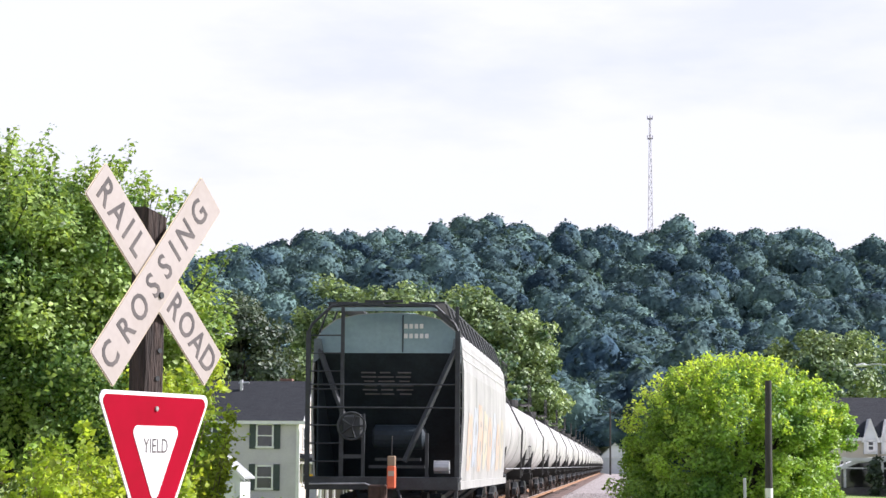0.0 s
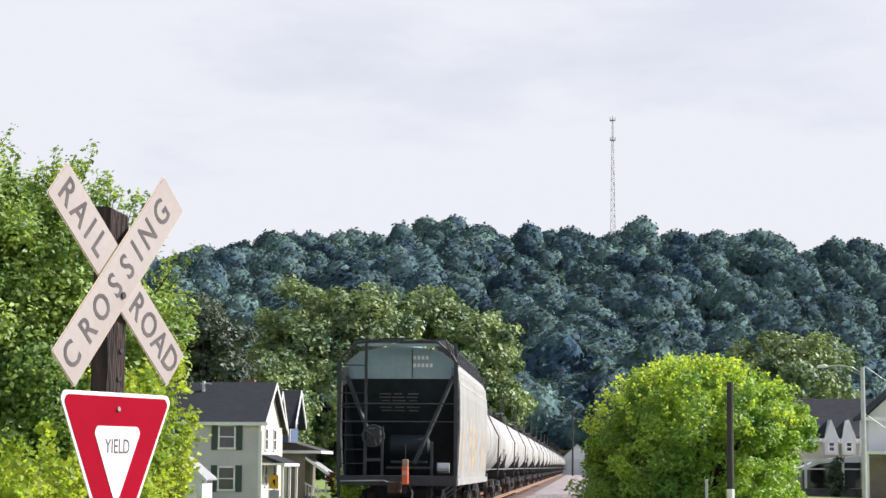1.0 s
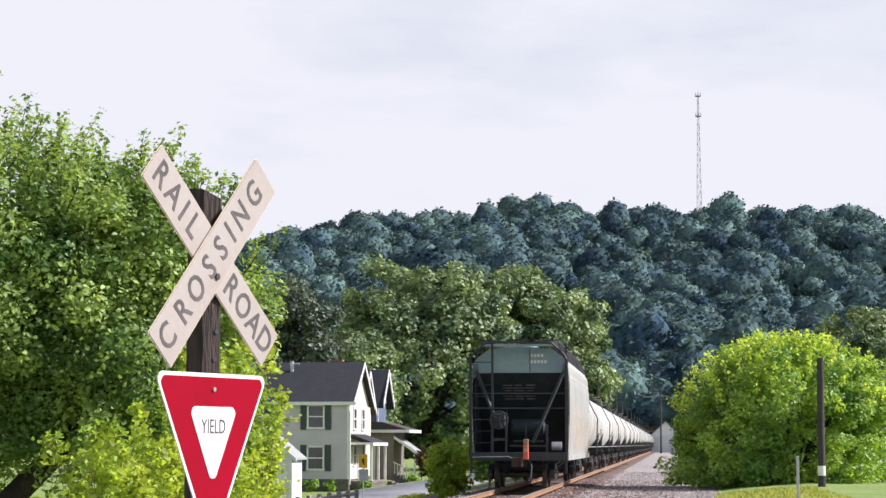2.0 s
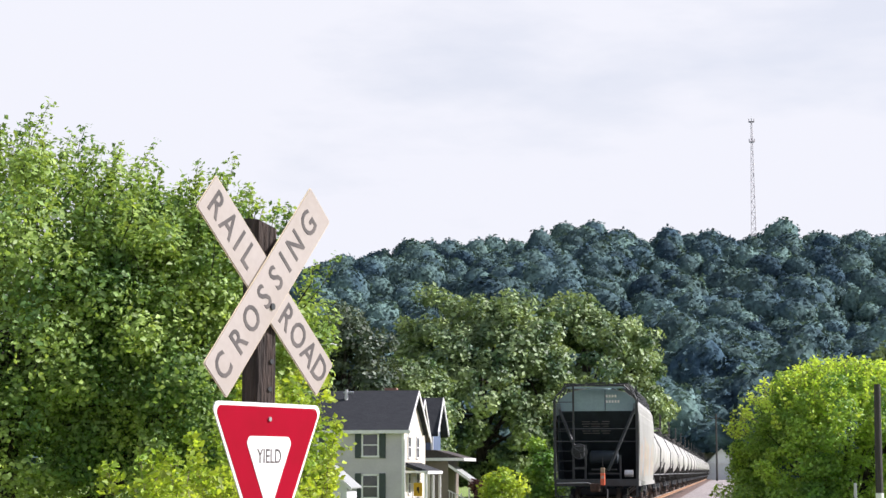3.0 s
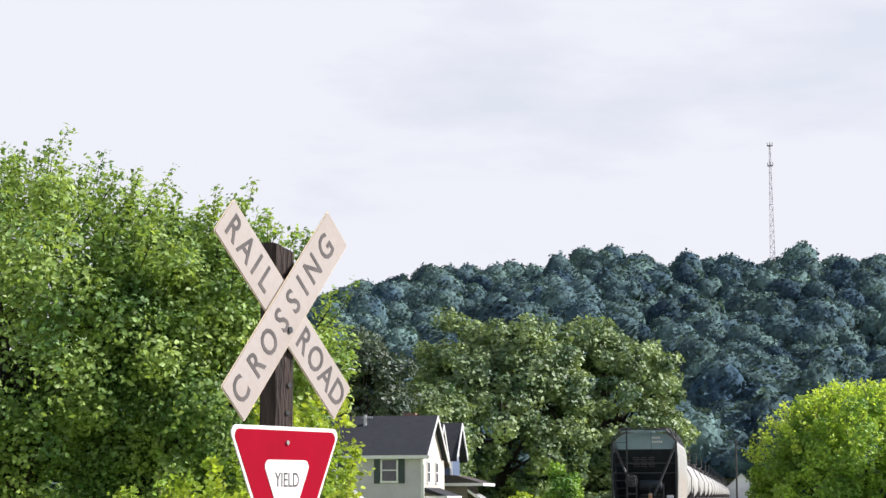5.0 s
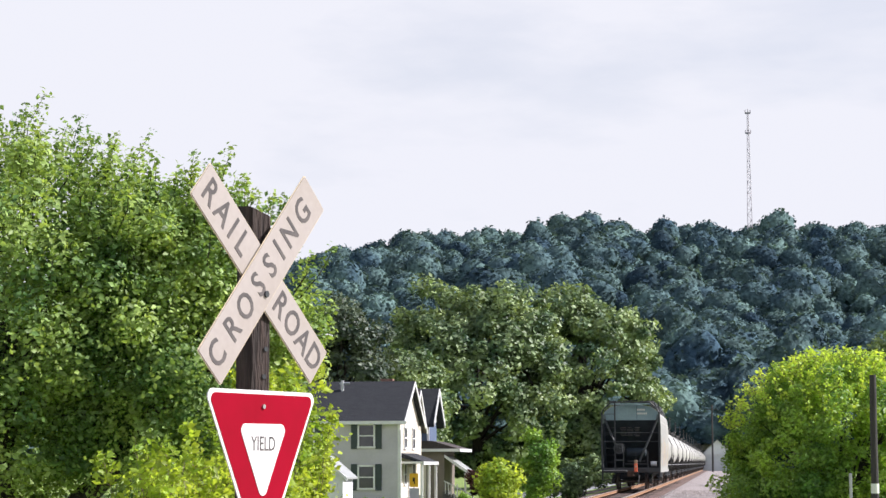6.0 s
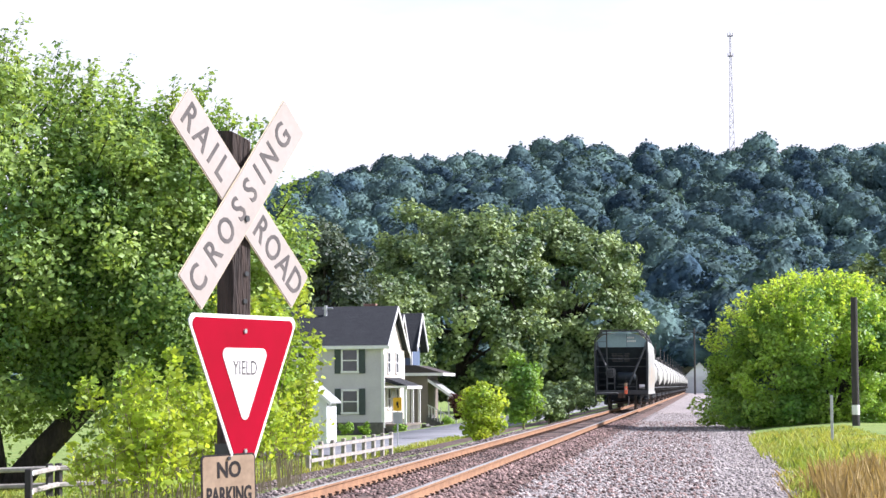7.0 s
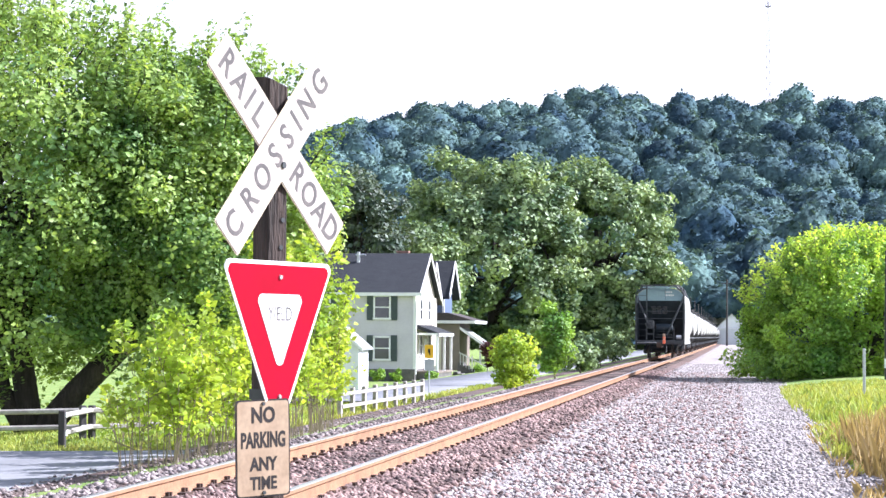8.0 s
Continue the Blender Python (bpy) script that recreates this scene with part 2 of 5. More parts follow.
def tube(bm, pts, r, n=8, cap=True):
    """A round bar along points; r is one radius or a radius for each point."""
    pts = [Vector(p) for p in pts]
    rs = [r] * len(pts) if isinstance(r, (int, float)) else list(r)
    rings = []
    for i, p in enumerate(pts):
        d = (pts[min(i + 1, len(pts) - 1)] - pts[max(i - 1, 0)]).normalized()
        a = d.cross(Vector((0.31, 0.95, 0.05)) if abs(d.y) < 0.9 else Vector((1, 0, 0))).normalized()
        b = d.cross(a)
        rings.append([bm.verts.new(p + (a * math.cos(k * 2 * math.pi / n) + b * math.sin(k * 2 * math.pi / n)) * rs[i]) for k in range(n)])
    for q, w in zip(rings, rings[1:]):
        for k in range(n):
            bm.faces.new((q[k], q[(k + 1) % n], w[(k + 1) % n], w[k]))
    if cap:
        bm.faces.new(rings[0][::-1]), bm.faces.new(rings[-1])
    return bm


def tubes(*rows, n=8):
    bm = bmesh.new()
    for pts, r in rows:
        tube(bm, pts, r, n)
    return bm


def prism(bm, pts, a, b, axis="y"):
    """A flat outline drawn out from a to b along an axis (outline in the two other axes, in order)."""
    def put(u, v, w):
        return {"x": (w, u, v), "y": (u, w, v), "z": (u, v, w)}[axis]
    lo = [bm.verts.new(put(u, v, a)) for u, v in pts]
    hi = [bm.verts.new(put(u, v, b)) for u, v in pts]
    k = len(pts)
    bm.faces.new(lo), bm.faces.new(hi[::-1])
    for i in range(k):
        bm.faces.new((lo[i], hi[i], hi[(i + 1) % k], lo[(i + 1) % k]))
    bmesh.ops.recalc_face_normals(bm, faces=bm.faces)
    return bm


def root(name, m, label, category, group="", kind=""):
    ob = new(name)
    ob.matrix_basis = m
    return tagged(ob, label, category, group, kind)


def big_mesh(name, verts, faces4, material, extra=()):
    """A mesh from arrays: vertices (n, 3) and quads or triangles (m, k)."""
    me = bpy.data.meshes.new(name)
    v = np.ascontiguousarray(verts, dtype=np.float32)
    f = np.ascontiguousarray(faces4, dtype=np.int32)
    me.vertices.add(len(v)), me.loops.add(f.size), me.polygons.add(len(f))
    me.vertices.foreach_set("co", v.ravel())
    me.loops.foreach_set("vertex_index", f.ravel())
    me.polygons.foreach_set("loop_start", np.arange(0, f.size, f.shape[1], dtype=np.int32))
    me.update(calc_edges=True)
    me.validate()
    for k in (material, *extra):
        me.materials.append(k)
    return me


rng = np.random.default_rng(5)


def leaves(centres, size, spread=0.6, stretch=1.6, droop=0.0, out=None):
    """Small folded leaf blades, one at each centre: arrays of vertices and triangles."""
    n = len(centres)
    a = rng.normal(size=(n, 3))
    a[:, 2] = a[:, 2] * 0.6 - droop
    a /= np.linalg.norm(a, axis=1)[:, None]
    b = rng.normal(size=(n, 3))
    if out is not None:      # blades turn their faces outwards and up
        face = out + rng.normal(size=(n, 3)) * 0.30
        face[:, 2] += 0.25
        b = np.cross(face, a)
    b -= a * (a * b).sum(1)[:, None]
    b /= np.linalg.norm(b, axis=1)[:, None] + 1e-9
    c = np.cross(a, b)
    s = (size * rng.uniform(1 - spread, 1 + spread, n))[:, None]
    p0, p2 = centres - a * s * stretch * 0.5, centres + a * s * stretch * 0.5
    p1, p3 = centres + b * s * 0.5 + c * s * 0.16, centres - b * s * 0.5 + c * s * 0.16
    v = np.stack([p0, p1, p2, p3], 1).reshape(-1, 3)
    k = np.arange(n)[:, None] * 4
    f = np.concatenate([k + [0, 1, 2], k + [0, 2, 3]], 1).reshape(-1, 3)
    return v, f


def crown_points(n, centre, radii, clumps, clump_r, shell=0.55, flat=0.0, seed=1, boxy=2.0):
    """Leaf places in clumps that fill the outer part of a lumpy ellipsoid."""
    g = np.random.default_rng(seed)
    d = g.normal(size=(clumps, 3))
    d /= np.linalg.norm(d, axis=1)[:, None]
    d[:, 2] = np.where(d[:, 2] < -0.35, np.where(g.uniform(size=clumps) < flat, d[:, 2], -d[:, 2]), d[:, 2])
    if boxy != 2.0:      # a fuller, squarer head
        d /= (np.abs(d) ** boxy).sum(axis=1)[:, None] ** (1 / boxy)
    rad = g.uniform(shell, 1.0, clumps) ** 0.6
    lump = 1 + 0.13 * np.sin(d[:, 0] * 5.1 + seed) * np.cos(d[:, 2] * 4.3 + seed * 2) + 0.08 * np.sin(d[:, 1] * 9 + seed)
    c = d * (rad * lump)[:, None] * np.array(radii)
    which = g.integers(0, clumps, n)
    p = g.normal(size=(n, 3))
    p *= (g.uniform(0, 1, n) ** 0.3 / np.linalg.norm(p, axis=1))[:, None]
    cr = clump_r * g.uniform(0.6, 1.35, clumps)
    way = p / np.linalg.norm(p, axis=1)[:, None] * 0.7 + (c / np.array(radii))[which] * 0.6
    return np.concatenate([c[which] + p * cr[which][:, None] * np.array([1, 1, 0.75]) + np.array(centre), way], 1), c + np.array(centre)


def limbs(trunk_pts, trunk_r, tips, r0, start=0.45, seed=2, n=6):
    """A tapered trunk and limbs that reach from it towards given tips."""
    g = random.Random(seed)
    bm = bmesh.new()
    tube(bm, trunk_pts, trunk_r, 9)
    tp = [Vector(p) for p in trunk_pts]
    for tip in tips:
        tip = Vector(tip)
        k = start + (1 - start) * g.random()
        f = k * (len(tp) - 1)
        i = min(int(f), len(tp) - 2)
        a = tp[i].lerp(tp[i + 1], f - i)
        mid = a.lerp(tip, 0.5) + Vector((g.uniform(-.1, .1), g.uniform(-.1, .1), g.uniform(-.02, .16))) * (tip - a).length
        tube(bm, [a, a.lerp(mid, 0.6) + Vector((0, 0, 0.05)), mid, tip], [r0, r0 * 0.72, r0 * 0.5, r0 * 0.12], n, cap=False)
    return bm


def shoots_on(r, crown_c, radii, sprays, reach, g, bark):
    """Thin upright shoots on a crown; gives their leaf places."""
    extra = []
    shoots = bmesh.new()
    for _ in range(sprays):
        a = g.uniform(0, 2 * math.pi)
        e = g.uniform(0.35, 1.4)
        d = Vector((math.cos(a) * math.cos(e), math.sin(a) * math.cos(e), math.sin(e)))
        s = Vector(crown_c) + Vector((d.x * radii[0], d.y * radii[1], d.z * radii[2])) * g.uniform(0.8, 0.98)
        ln = g.uniform(0.4, 1.45) * reach * 1.1
        t = s + (d * 0.5 + Vector((g.uniform(-.3, .3), g.uniform(-.3, .3), 0.75))).normalized() * ln
        tube(shoots, [s, s.lerp(t, 0.5) + Vector((g.uniform(-.2, .2), g.uniform(-.2, .2), 0)), t], [0.022, 0.014, 0.006], 4, cap=False)
        for _k in range(int(64 * ln)):
            extra.append(s.lerp(t, g.uniform(0.0, 1.05)) + Vector((g.gauss(0, .11), g.gauss(0, .11), g.gauss(0, .09))))
    tagged(part("brushwood", shoots, M[bark], r), kind="stuff")
    return np.array([(*p, 0, 0, .3) for p in extra])


def tree(name, base, height, crown_c, radii, n, size, material, label, clumps=60, clump_r=1.0, trunk_r=0.3, lean=(0, 0), shell=0.5,
         seed=1, tips=14, bark="bark", category="tree", group="", droop=0.0, sprays=0, limb_r=None, boxy=2.0):
    """A tree: trunk with limbs, and a crown of many small leaves. Places are in the tree's own space, base at its foot."""
    r = root(name, pose(*base), label, category, group)
    pts, cl = crown_points(n, crown_c, radii, clumps, clump_r, shell, 1.0, seed, boxy)
    pts = pts[pts[:, 2] > 0.05]
    g = random.Random(seed)
    if sprays:      # thin shoots that stand out of the crown
        pts = np.concatenate([pts, shoots_on(r, crown_c, radii, sprays, clump_r, g, bark)])
    tr = limbs([(0, 0, -0.3), (lean[0] * .3, lean[1] * .3, height * .2), (lean[0] * .7, lean[1] * .7, height * .42), (crown_c[0], crown_c[1], height * .72)],
               [trunk_r * 1.25, trunk_r, trunk_r * .8, trunk_r * .25], [tuple(cl[i]) for i in range(min(tips, len(cl)))], limb_r or trunk_r * 0.42, 0.3, seed)
    part("trunk", tr, M[bark], r, smooth=True)
    v, f = leaves(pts[:, :3], size, droop=droop, out=pts[:, 3:])
    ob = new("crown", big_mesh("crown", v, f, material))
    ob.parent = r
    return r

# ---- ground ----


def strip(name, profile, y_rows, material, label, smooth=True):
    """A long sheet: a cross profile of (x, z), run along y."""
    v = [(x, y, z) for y in y_rows for x, z in profile]
    k = len(profile)
    f = [(j * k + i, j * k + i + 1, (j + 1) * k + i + 1, (j + 1) * k + i) for j in range(len(y_rows) - 1) for i in range(k - 1)]
    me = bpy.data.meshes.new(name)
    me.from_pydata(v, [], f)
    me.materials.append(material)
    if smooth:
        me.shade_smooth()
    return tagged(new(name, me), label, name.replace("_", " "), kind="structure")


strip("ground", [(-3000, -1.5), (-200, -1.4), (-40, -1.3), (-21, -1.3), (-18.5, -0.92), (-16.5, -0.76), (-13.0, -0.70), (-10.5, -0.62), (-9.0, -0.45), (-8.2, -0.30), (-3.0, -0.10), (0.9, -0.03), (1.5, 0.02),
                 (2.6, 0.16), (5.0, 0.34), (9.0, 0.30), (20.0, 0.0), (60.0, -0.3), (3000, -0.3)],
      [-60, -20, 0, 15, 25, 35, 45, 60, 80, 110, 160, 240, 400, 700, 4000], M["grass"], "mown green grass and weedy ground")
strip("gravel_path", [(-3.35, -0.06), (-2.9, 0.10), (-2.4, 0.06), (-1.0, 0.05), (0.6, 0.05), (1.25, 0.045), (1.75, 0.05), (2.2, 0.02)],
      [-30, 0, 20, 40, 80, 160, 400, 700], M["gravel"], "grey crushed gravel track beside the railway")
strip("track_bed", [(-11.3, -0.72), (-11.0, -0.60), (-8.6, -0.50), (-7.9, -0.30), (-6.7, 0.12), (-6.3, 0.15), (-3.3, 0.15), (-2.95, 0.12), (-2.6, -0.05)],
      [-30, 0, 20, 40, 80, 160, 400, 700], M["brown_ballast"], "rust-brown stone ballast under the railway ties")
strip("street", [(-16.2, -0.80), (-16.1, -0.62), (-12.9, -0.60), (-11.9, -0.60), (-11.8, -0.70)], [66, 90, 160, 400, 650], M["asphalt"], "worn grey asphalt village street")
strip("side_street", [(-32, -1.35), (-31.9, -1.26), (-21, -1.26), (-18.5, -0.88), (-16.5, -0.70), (-13.0, -0.64), (-10.3, -0.575), (-10.2, -0.66)], [16, 26, 37.0], M["asphalt"], "pale grey asphalt side street")

RAIL = [(-0.075, 0), (0.075, 0), (0.07, 0.018), (0.012, 0.04), (0.012, 0.128), (0.037, 0.14), (0.037, 0.172), (0.030, 0.18), (-0.030, 0.18), (-0.037, 0.172),
        (-0.037, 0.14), (-0.012, 0.128), (-0.012, 0.04), (-0.07, 0.018)]
for k, rx in enumerate((TRACK_X - 0.755, TRACK_X + 0.755)):
    bm = prism(bmesh.new(), [(rx + u, RAIL_Z - 0.18 + w) for u, w in RAIL], -25, 690)
    ob = link_mesh(f"rail_{k + 1}", bm, M["rail_side"], mats=(M["rail_top"],))
    for p in ob.data.polygons:
        if p.normal.z > 0.6 and p.center.z > RAIL_Z - 0.02:
            p.material_index = 1
    tagged(ob, "rusty steel rail with a polished top", "rail", kind="structure")

# sleepers under the rails
ties = root("railway_ties", pose(TRACK_X, 0, 0), "dark weathered timber railway ties in the ballast", "railway ties", kind="structure")
tie_me = link_mesh("tie", boxes((0, 0, 0, 2.6, 0.23, 0.17), bevel=0.012), M["tie"])
tie_me.parent = ties
tie_me.matrix_basis = pose(0, 14.5, RAIL_Z - 0.272)
grnd = random.Random(4)
for k in range(1, 285):
    shared("tie", tie_me.data, ties, pose(grnd.uniform(-.04, .04), 14.5 + k * 0.535, RAIL_Z - 0.272 + grnd.uniform(-.008, .004), 0, 0, grnd.uniform(-1.2, 1.2)))

# iron fastenings along both rails
bm = bmesh.new()
for k in range(0, 190):
    for s in (-0.755, 0.755):
        y = 14.5 + k * 0.535
        box(bm, s, y, 0.012, 0.36, 0.19, 0.022)
        for o in (-0.095, 0.095):
            box(bm, s + o, y + o * 0.4, 0.035, 0.035, 0.03, 0.05)
            box(bm, s + o * 0.75, y + 0.15 + o * 0.2, 0.02, 0.06, 0.035, 0.07)
fast = link_mesh("rail_fastenings", bm, M["plate"])
fast.matrix_basis = pose(TRACK_X, 0, RAIL_Z - 0.187)
tagged(fast, "rusty tie plates, spikes and rail anchors", "rail fastenings", kind="stuff")


def stones(name, n, x0, x1, y0, y1, zf, size, material, label, seed, thin=1.0, side=1.0):
    """Loose crushed stones, more of them towards the near end."""
    g = np.random.default_rng(seed)
    base = np.array([(1, 0, 0), (-1, 0, 0), (0, 1, 0), (0, -1, 0), (0, 0, .8), (0, 0, -.8)], float)
    fc = np.array([(0, 2, 4), (2, 1, 4), (1, 3, 4), (3, 0, 4), (2, 0, 5), (1, 2, 5), (3, 1, 5), (0, 3, 5)])
    x = x0 + (x1 - x0) * g.uniform(0, 1, n) ** side
    y = y0 + (y1 - y0) * g.uniform(0, 1, n) ** thin
    s = size * g.uniform(0.5, 1.5, n)
    a = g.uniform(0, 6.28, n)
    v = base[None] * (1 + g.uniform(-.45, .45, (n, 6, 1))) + g.uniform(-.3, .3, (n, 6, 3))
    v = v * s[:, None, None]
    vx = v[..., 0] * np.cos(a)[:, None] - v[..., 1] * np.sin(a)[:, None]
    vy = v[..., 0] * np.sin(a)[:, None] + v[..., 1] * np.cos(a)[:, None]
    z = np.array([zf(q) for q in x])
    vv = np.stack([vx + x[:, None], vy + y[:, None], v[..., 2] * 0.8 + (z + s * 0.25)[:, None]], -1).reshape(-1, 3)
    ff = (fc[None] + np.arange(n)[:, None, None] * 6).reshape(-1, 3)
    return tagged(new(name, big_mesh(name, vv, ff, material)), label, "gravel", kind="stuff")


def bed_z(x):
    return float(np.interp(x, [-11.0, -8.6, -7.9, -6.7, -6.3, -3.3, -2.95, -2.6, -2.4, -1, 0.6, 1.25, 1.6], [-.60, -.5, -.3, .12, .15, .15, .12, .06, .06, .05, .05, .045, .05]))


stones("loose_gravel", 32000, -2.95, 1.85, 17, 120, bed_z, 0.029, M["stone"], "loose pale grey and pinkish crushed stones", 1, 2.3)
stones("shoulder_gravel", 15000, -3.95, 0.2, 17, 90, bed_z, 0.036, M["brown_stone"], "brownish crushed stones on the ballast shoulder", 2, 2.0, 2.6)
stones("bed_gravel", 13000, -6.2, -3.4, 15, 60, lambda x: bed_z(x) - 0.005, 0.03, M["brown_stone"], "rust-stained ballast stones between the ties", 3, 1.5)
stones("verge_gravel", 14000, -11.0, -6.0, 15, 72, bed_z, 0.038, M["grey_stone"], "grey ballast stones on the far shoulder", 4, 1.4, 0.6)

# ---- wooded hill ----


def ridge(x):
    return float(np.interp(x / 1200.0, [-0.60, -0.40, -0.30, -0.235, -0.19, -0.165, -0.140, -0.108, -0.09, -0.083, -0.045, -0.03, 0.016, 0.05, 0.09, 0.112, 0.135, 0.2, 0.4, 0.6],
                           [0.070, 0.085, 0.099, 0.106, 0.108, 0.116, 0.115, 0.113, 0.115, 0.124, 0.123, 0.119, 0.118, 0.119, 0.118, 0.105, 0.113, 0.105, 0.10, 0.08])) * 1200.0 - 9.0


def hill_z(x, y):
    s = min(1.0, max(0.0, (y - 430.0) / 770.0))
    fold = 10.0 * math.sin(x * 0.016 + y * 0.004) * s * (1 - s) * 2.2
    return ridge(x) * (s ** 1.25 * (1.18 - 0.18 * s)) + fold + (-0.02 * max(0, y - 1200))


hx, hy = np.linspace(-1500, 1500, 101), np.linspace(430, 2000, 54)
v = [(x, y, hill_z(x, y)) for y in hy for x in hx]
f = [(j * 101 + i, j * 101 + i + 1, (j + 1) * 101 + i + 1, (j + 1) * 101 + i) for j in range(53) for i in range(100)]
me = bpy.data.meshes.new("hill")
me.from_pydata(v, [], f)
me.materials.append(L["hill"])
me.shade_smooth()
tagged(new("hill", me), "long steep hillside under woods tinted with blue haze", "hill", kind="structure")


def woods(name, places, label, seed):
    """Tree crowns by the thousand: rounded heads of leaf clumps."""
    g = np.random.default_rng(seed)
    shapes = []
    for k in range(18):      # the first nine, finer, stand on the lower slope
        bm = bmesh.new()
        bmesh.ops.create_icosphere(bm, subdivisions=3 if k < 9 else 2, radius=1.0)
        bmesh.ops.delete(bm, geom=[q for q in bm.faces if q.calc_center_median().z < -0.2], context="FACES")
        bm.verts.index_update()
        d = np.array([tuple(q.co) for q in bm.verts])
        fs = np.array([[q.index for q in p.verts] for p in bm.faces])
        bm.free()
        # soft rounded heads of foliage of two sizes on the crown
        rad = np.full(len(d), 0.70)
        for count, small, large, lift in ((12, 0.40, 0.75, 0.40), (36, 0.16, 0.32, 0.62)):
            head = g.normal(size=(count, 3))
            head /= np.linalg.norm(head, axis=1)[:, None]
            head[:, 2] = np.abs(head[:, 2]) - 0.12
            size = g.uniform(small, large, count)
            near = np.linalg.norm(d[:, None, :] - head[None], axis=2) / size[None]
            rad += (np.sqrt(np.clip(1 - near ** 2, 0, 1)) * size[None]).max(axis=1) * lift
        vs = d * (rad + g.normal(size=len(d)) * 0.022)[:, None]
        n = 320 if k < 9 else 250      # sprays of leaves all over it
        tri, mix = vs[fs[g.integers(0, len(fs), n)]], g.dirichlet((1, 1, 1), n)[:, :, None]
        at = (tri * mix).sum(axis=1)
        up = at / np.linalg.norm(at, axis=1)[:, None]
        lv, lf = leaves(at * g.uniform(0.99, 1.12, n)[:, None], 0.14, 0.5, 1.2, out=up * 1.1 + g.normal(size=(n, 3)) * 0.25)
        shapes.append((np.concatenate([vs, lv]), np.concatenate([fs, lf + len(vs)])))
    V, Fc, off = [], [], 0
    for x, y, z, s, h in places:
        vs, fs = shapes[g.integers(0, 9) + (9 if y > 620 else 0)]
        a = g.uniform(0, 6.28)
        c, sn = math.cos(a), math.sin(a)
        q = np.stack([(vs[:, 0] * c - vs[:, 1] * sn) * s + x, (vs[:, 0] * sn + vs[:, 1] * c) * s + y, vs[:, 2] * h + z], 1)
        V.append(q), Fc.append(fs + off)
        off += len(vs)
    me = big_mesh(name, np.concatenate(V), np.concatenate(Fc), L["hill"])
    me.shade_smooth()
    return tagged(new(name, me), label, "woods", kind="stuff")


g = random.Random(9)
spots = []
y = 440.0
while y < 1290:
    step = 11.2 + (y - 440) * 0.005
    x = -0.36 * y - 20 + g.uniform(0, step)
    while x < 0.19 * y + 20:
        s = g.choice((4.2, 5.4, 6.6, 8.4)) * g.uniform(0.85, 1.2) * (1 + (y - 440) / 2600)
        py = y + g.uniform(-3, 3)
        spots.append((x, py, hill_z(x, py) + s * 0.9, s, s * g.uniform(0.85, 1.3)))
        x += step * g.uniform(0.85, 1.35)
    y += step * 1.25
woods("hillside_woods", spots, "dense summer woods of round green crowns tinted with haze", 3)

# ---- crossing sign ----
SIGN = Vector((-2.178, 8.72, 0))
POST_TURN, SIGN_TURN = 49.0, 66.8       # degrees that the faces are turned to the right of the eye's line


def text_mesh(body, size, extrude=0.0015, xscale=1.0, bold=0.014):
    cu = bpy.data.curves.new("lettering", "FONT")
    cu.body, cu.size, cu.extrude, cu.align_x, cu.align_y = body, size, extrude, "CENTER", "CENTER"
    cu.resolution_u, cu.offset = 3, size * bold
    ob = new("lettering", cu)
    bpy.context.view_layer.update()
    me = bpy.data.meshes.new_from_object(ob.evaluated_get(bpy.context.evaluated_depsgraph_get()))
    bpy.data.objects.remove(ob)
    for q in me.vertices:
        q.co.x *= xscale
    return me


def letters(body, size, parent, m, xscale=1.0, material="ink", bold=0.014):
    """Raised lettering in the plane x-z, facing -y."""
    me = text_mesh(body, size, 0.0012, xscale, bold)
    me.materials.clear()
    me.materials.append(M[material])
    ob = new("lettering", me)
    ob.parent = parent
    ob.matrix_basis = m @ pose(0, 0, 0, 90, 0, 0)
    return ob


def plate_outline(pts, r, n=4):
    """Rounds the corners of an outline."""
    out, k = [], len(pts)
    for i in range(k):
        a, b, c = Vector(pts[i - 1]), Vector(pts[i]), Vector(pts[(i + 1) % k])
        u, w = (a - b).normalized(), (c - b).normalized()
        half = u.angle(w) / 2
        d = r / math.tan(half)
        p, q = b + u * d, b + w * d
        ctr = b + (u + w).normalized() * (r / math.sin(half))
        for j in range(n + 1):
            t = p.lerp(q, j / n) - ctr
            out.append(tuple(ctr + t.normalized() * r))
    return out


crossing = root("crossing_sign", pose(SIGN.x, SIGN.y, 0), "weathered crossbuck and yield sign on a dark timber post", "road sign")
PT = pose(0, 0, 0, 0, 0, POST_TURN)
bm = boxes((0, 0, 1.33, 0.122, 0.122, 3.3), bevel=0.012)
bmesh.ops.bisect_plane(bm, geom=bm.verts[:] + bm.edges[:] + bm.faces[:], plane_co=(0, 0, 2.935), plane_no=(0.35, -0.1, 1), clear_outer=True)
bmesh.ops.holes_fill(bm, edges=bm.edges[:])
post = part("post", bm, M["post"], crossing, "dark creosoted timber post")
post.matrix_basis = PT
for bx, bz in ((0.02, 2.15), (0.03, 2.28)):
    part("post_bolt", tubes(([(bx, -0.060, bz), (bx, -0.067, bz)], 0.012), n=8), M["steel_dark"], crossing).matrix_basis = PT
part("band", boxes((0, 0, 1.46, 0.128, 0.128, 0.05)), M["steel_dark"], crossing, "dark steel band").matrix_basis = PT

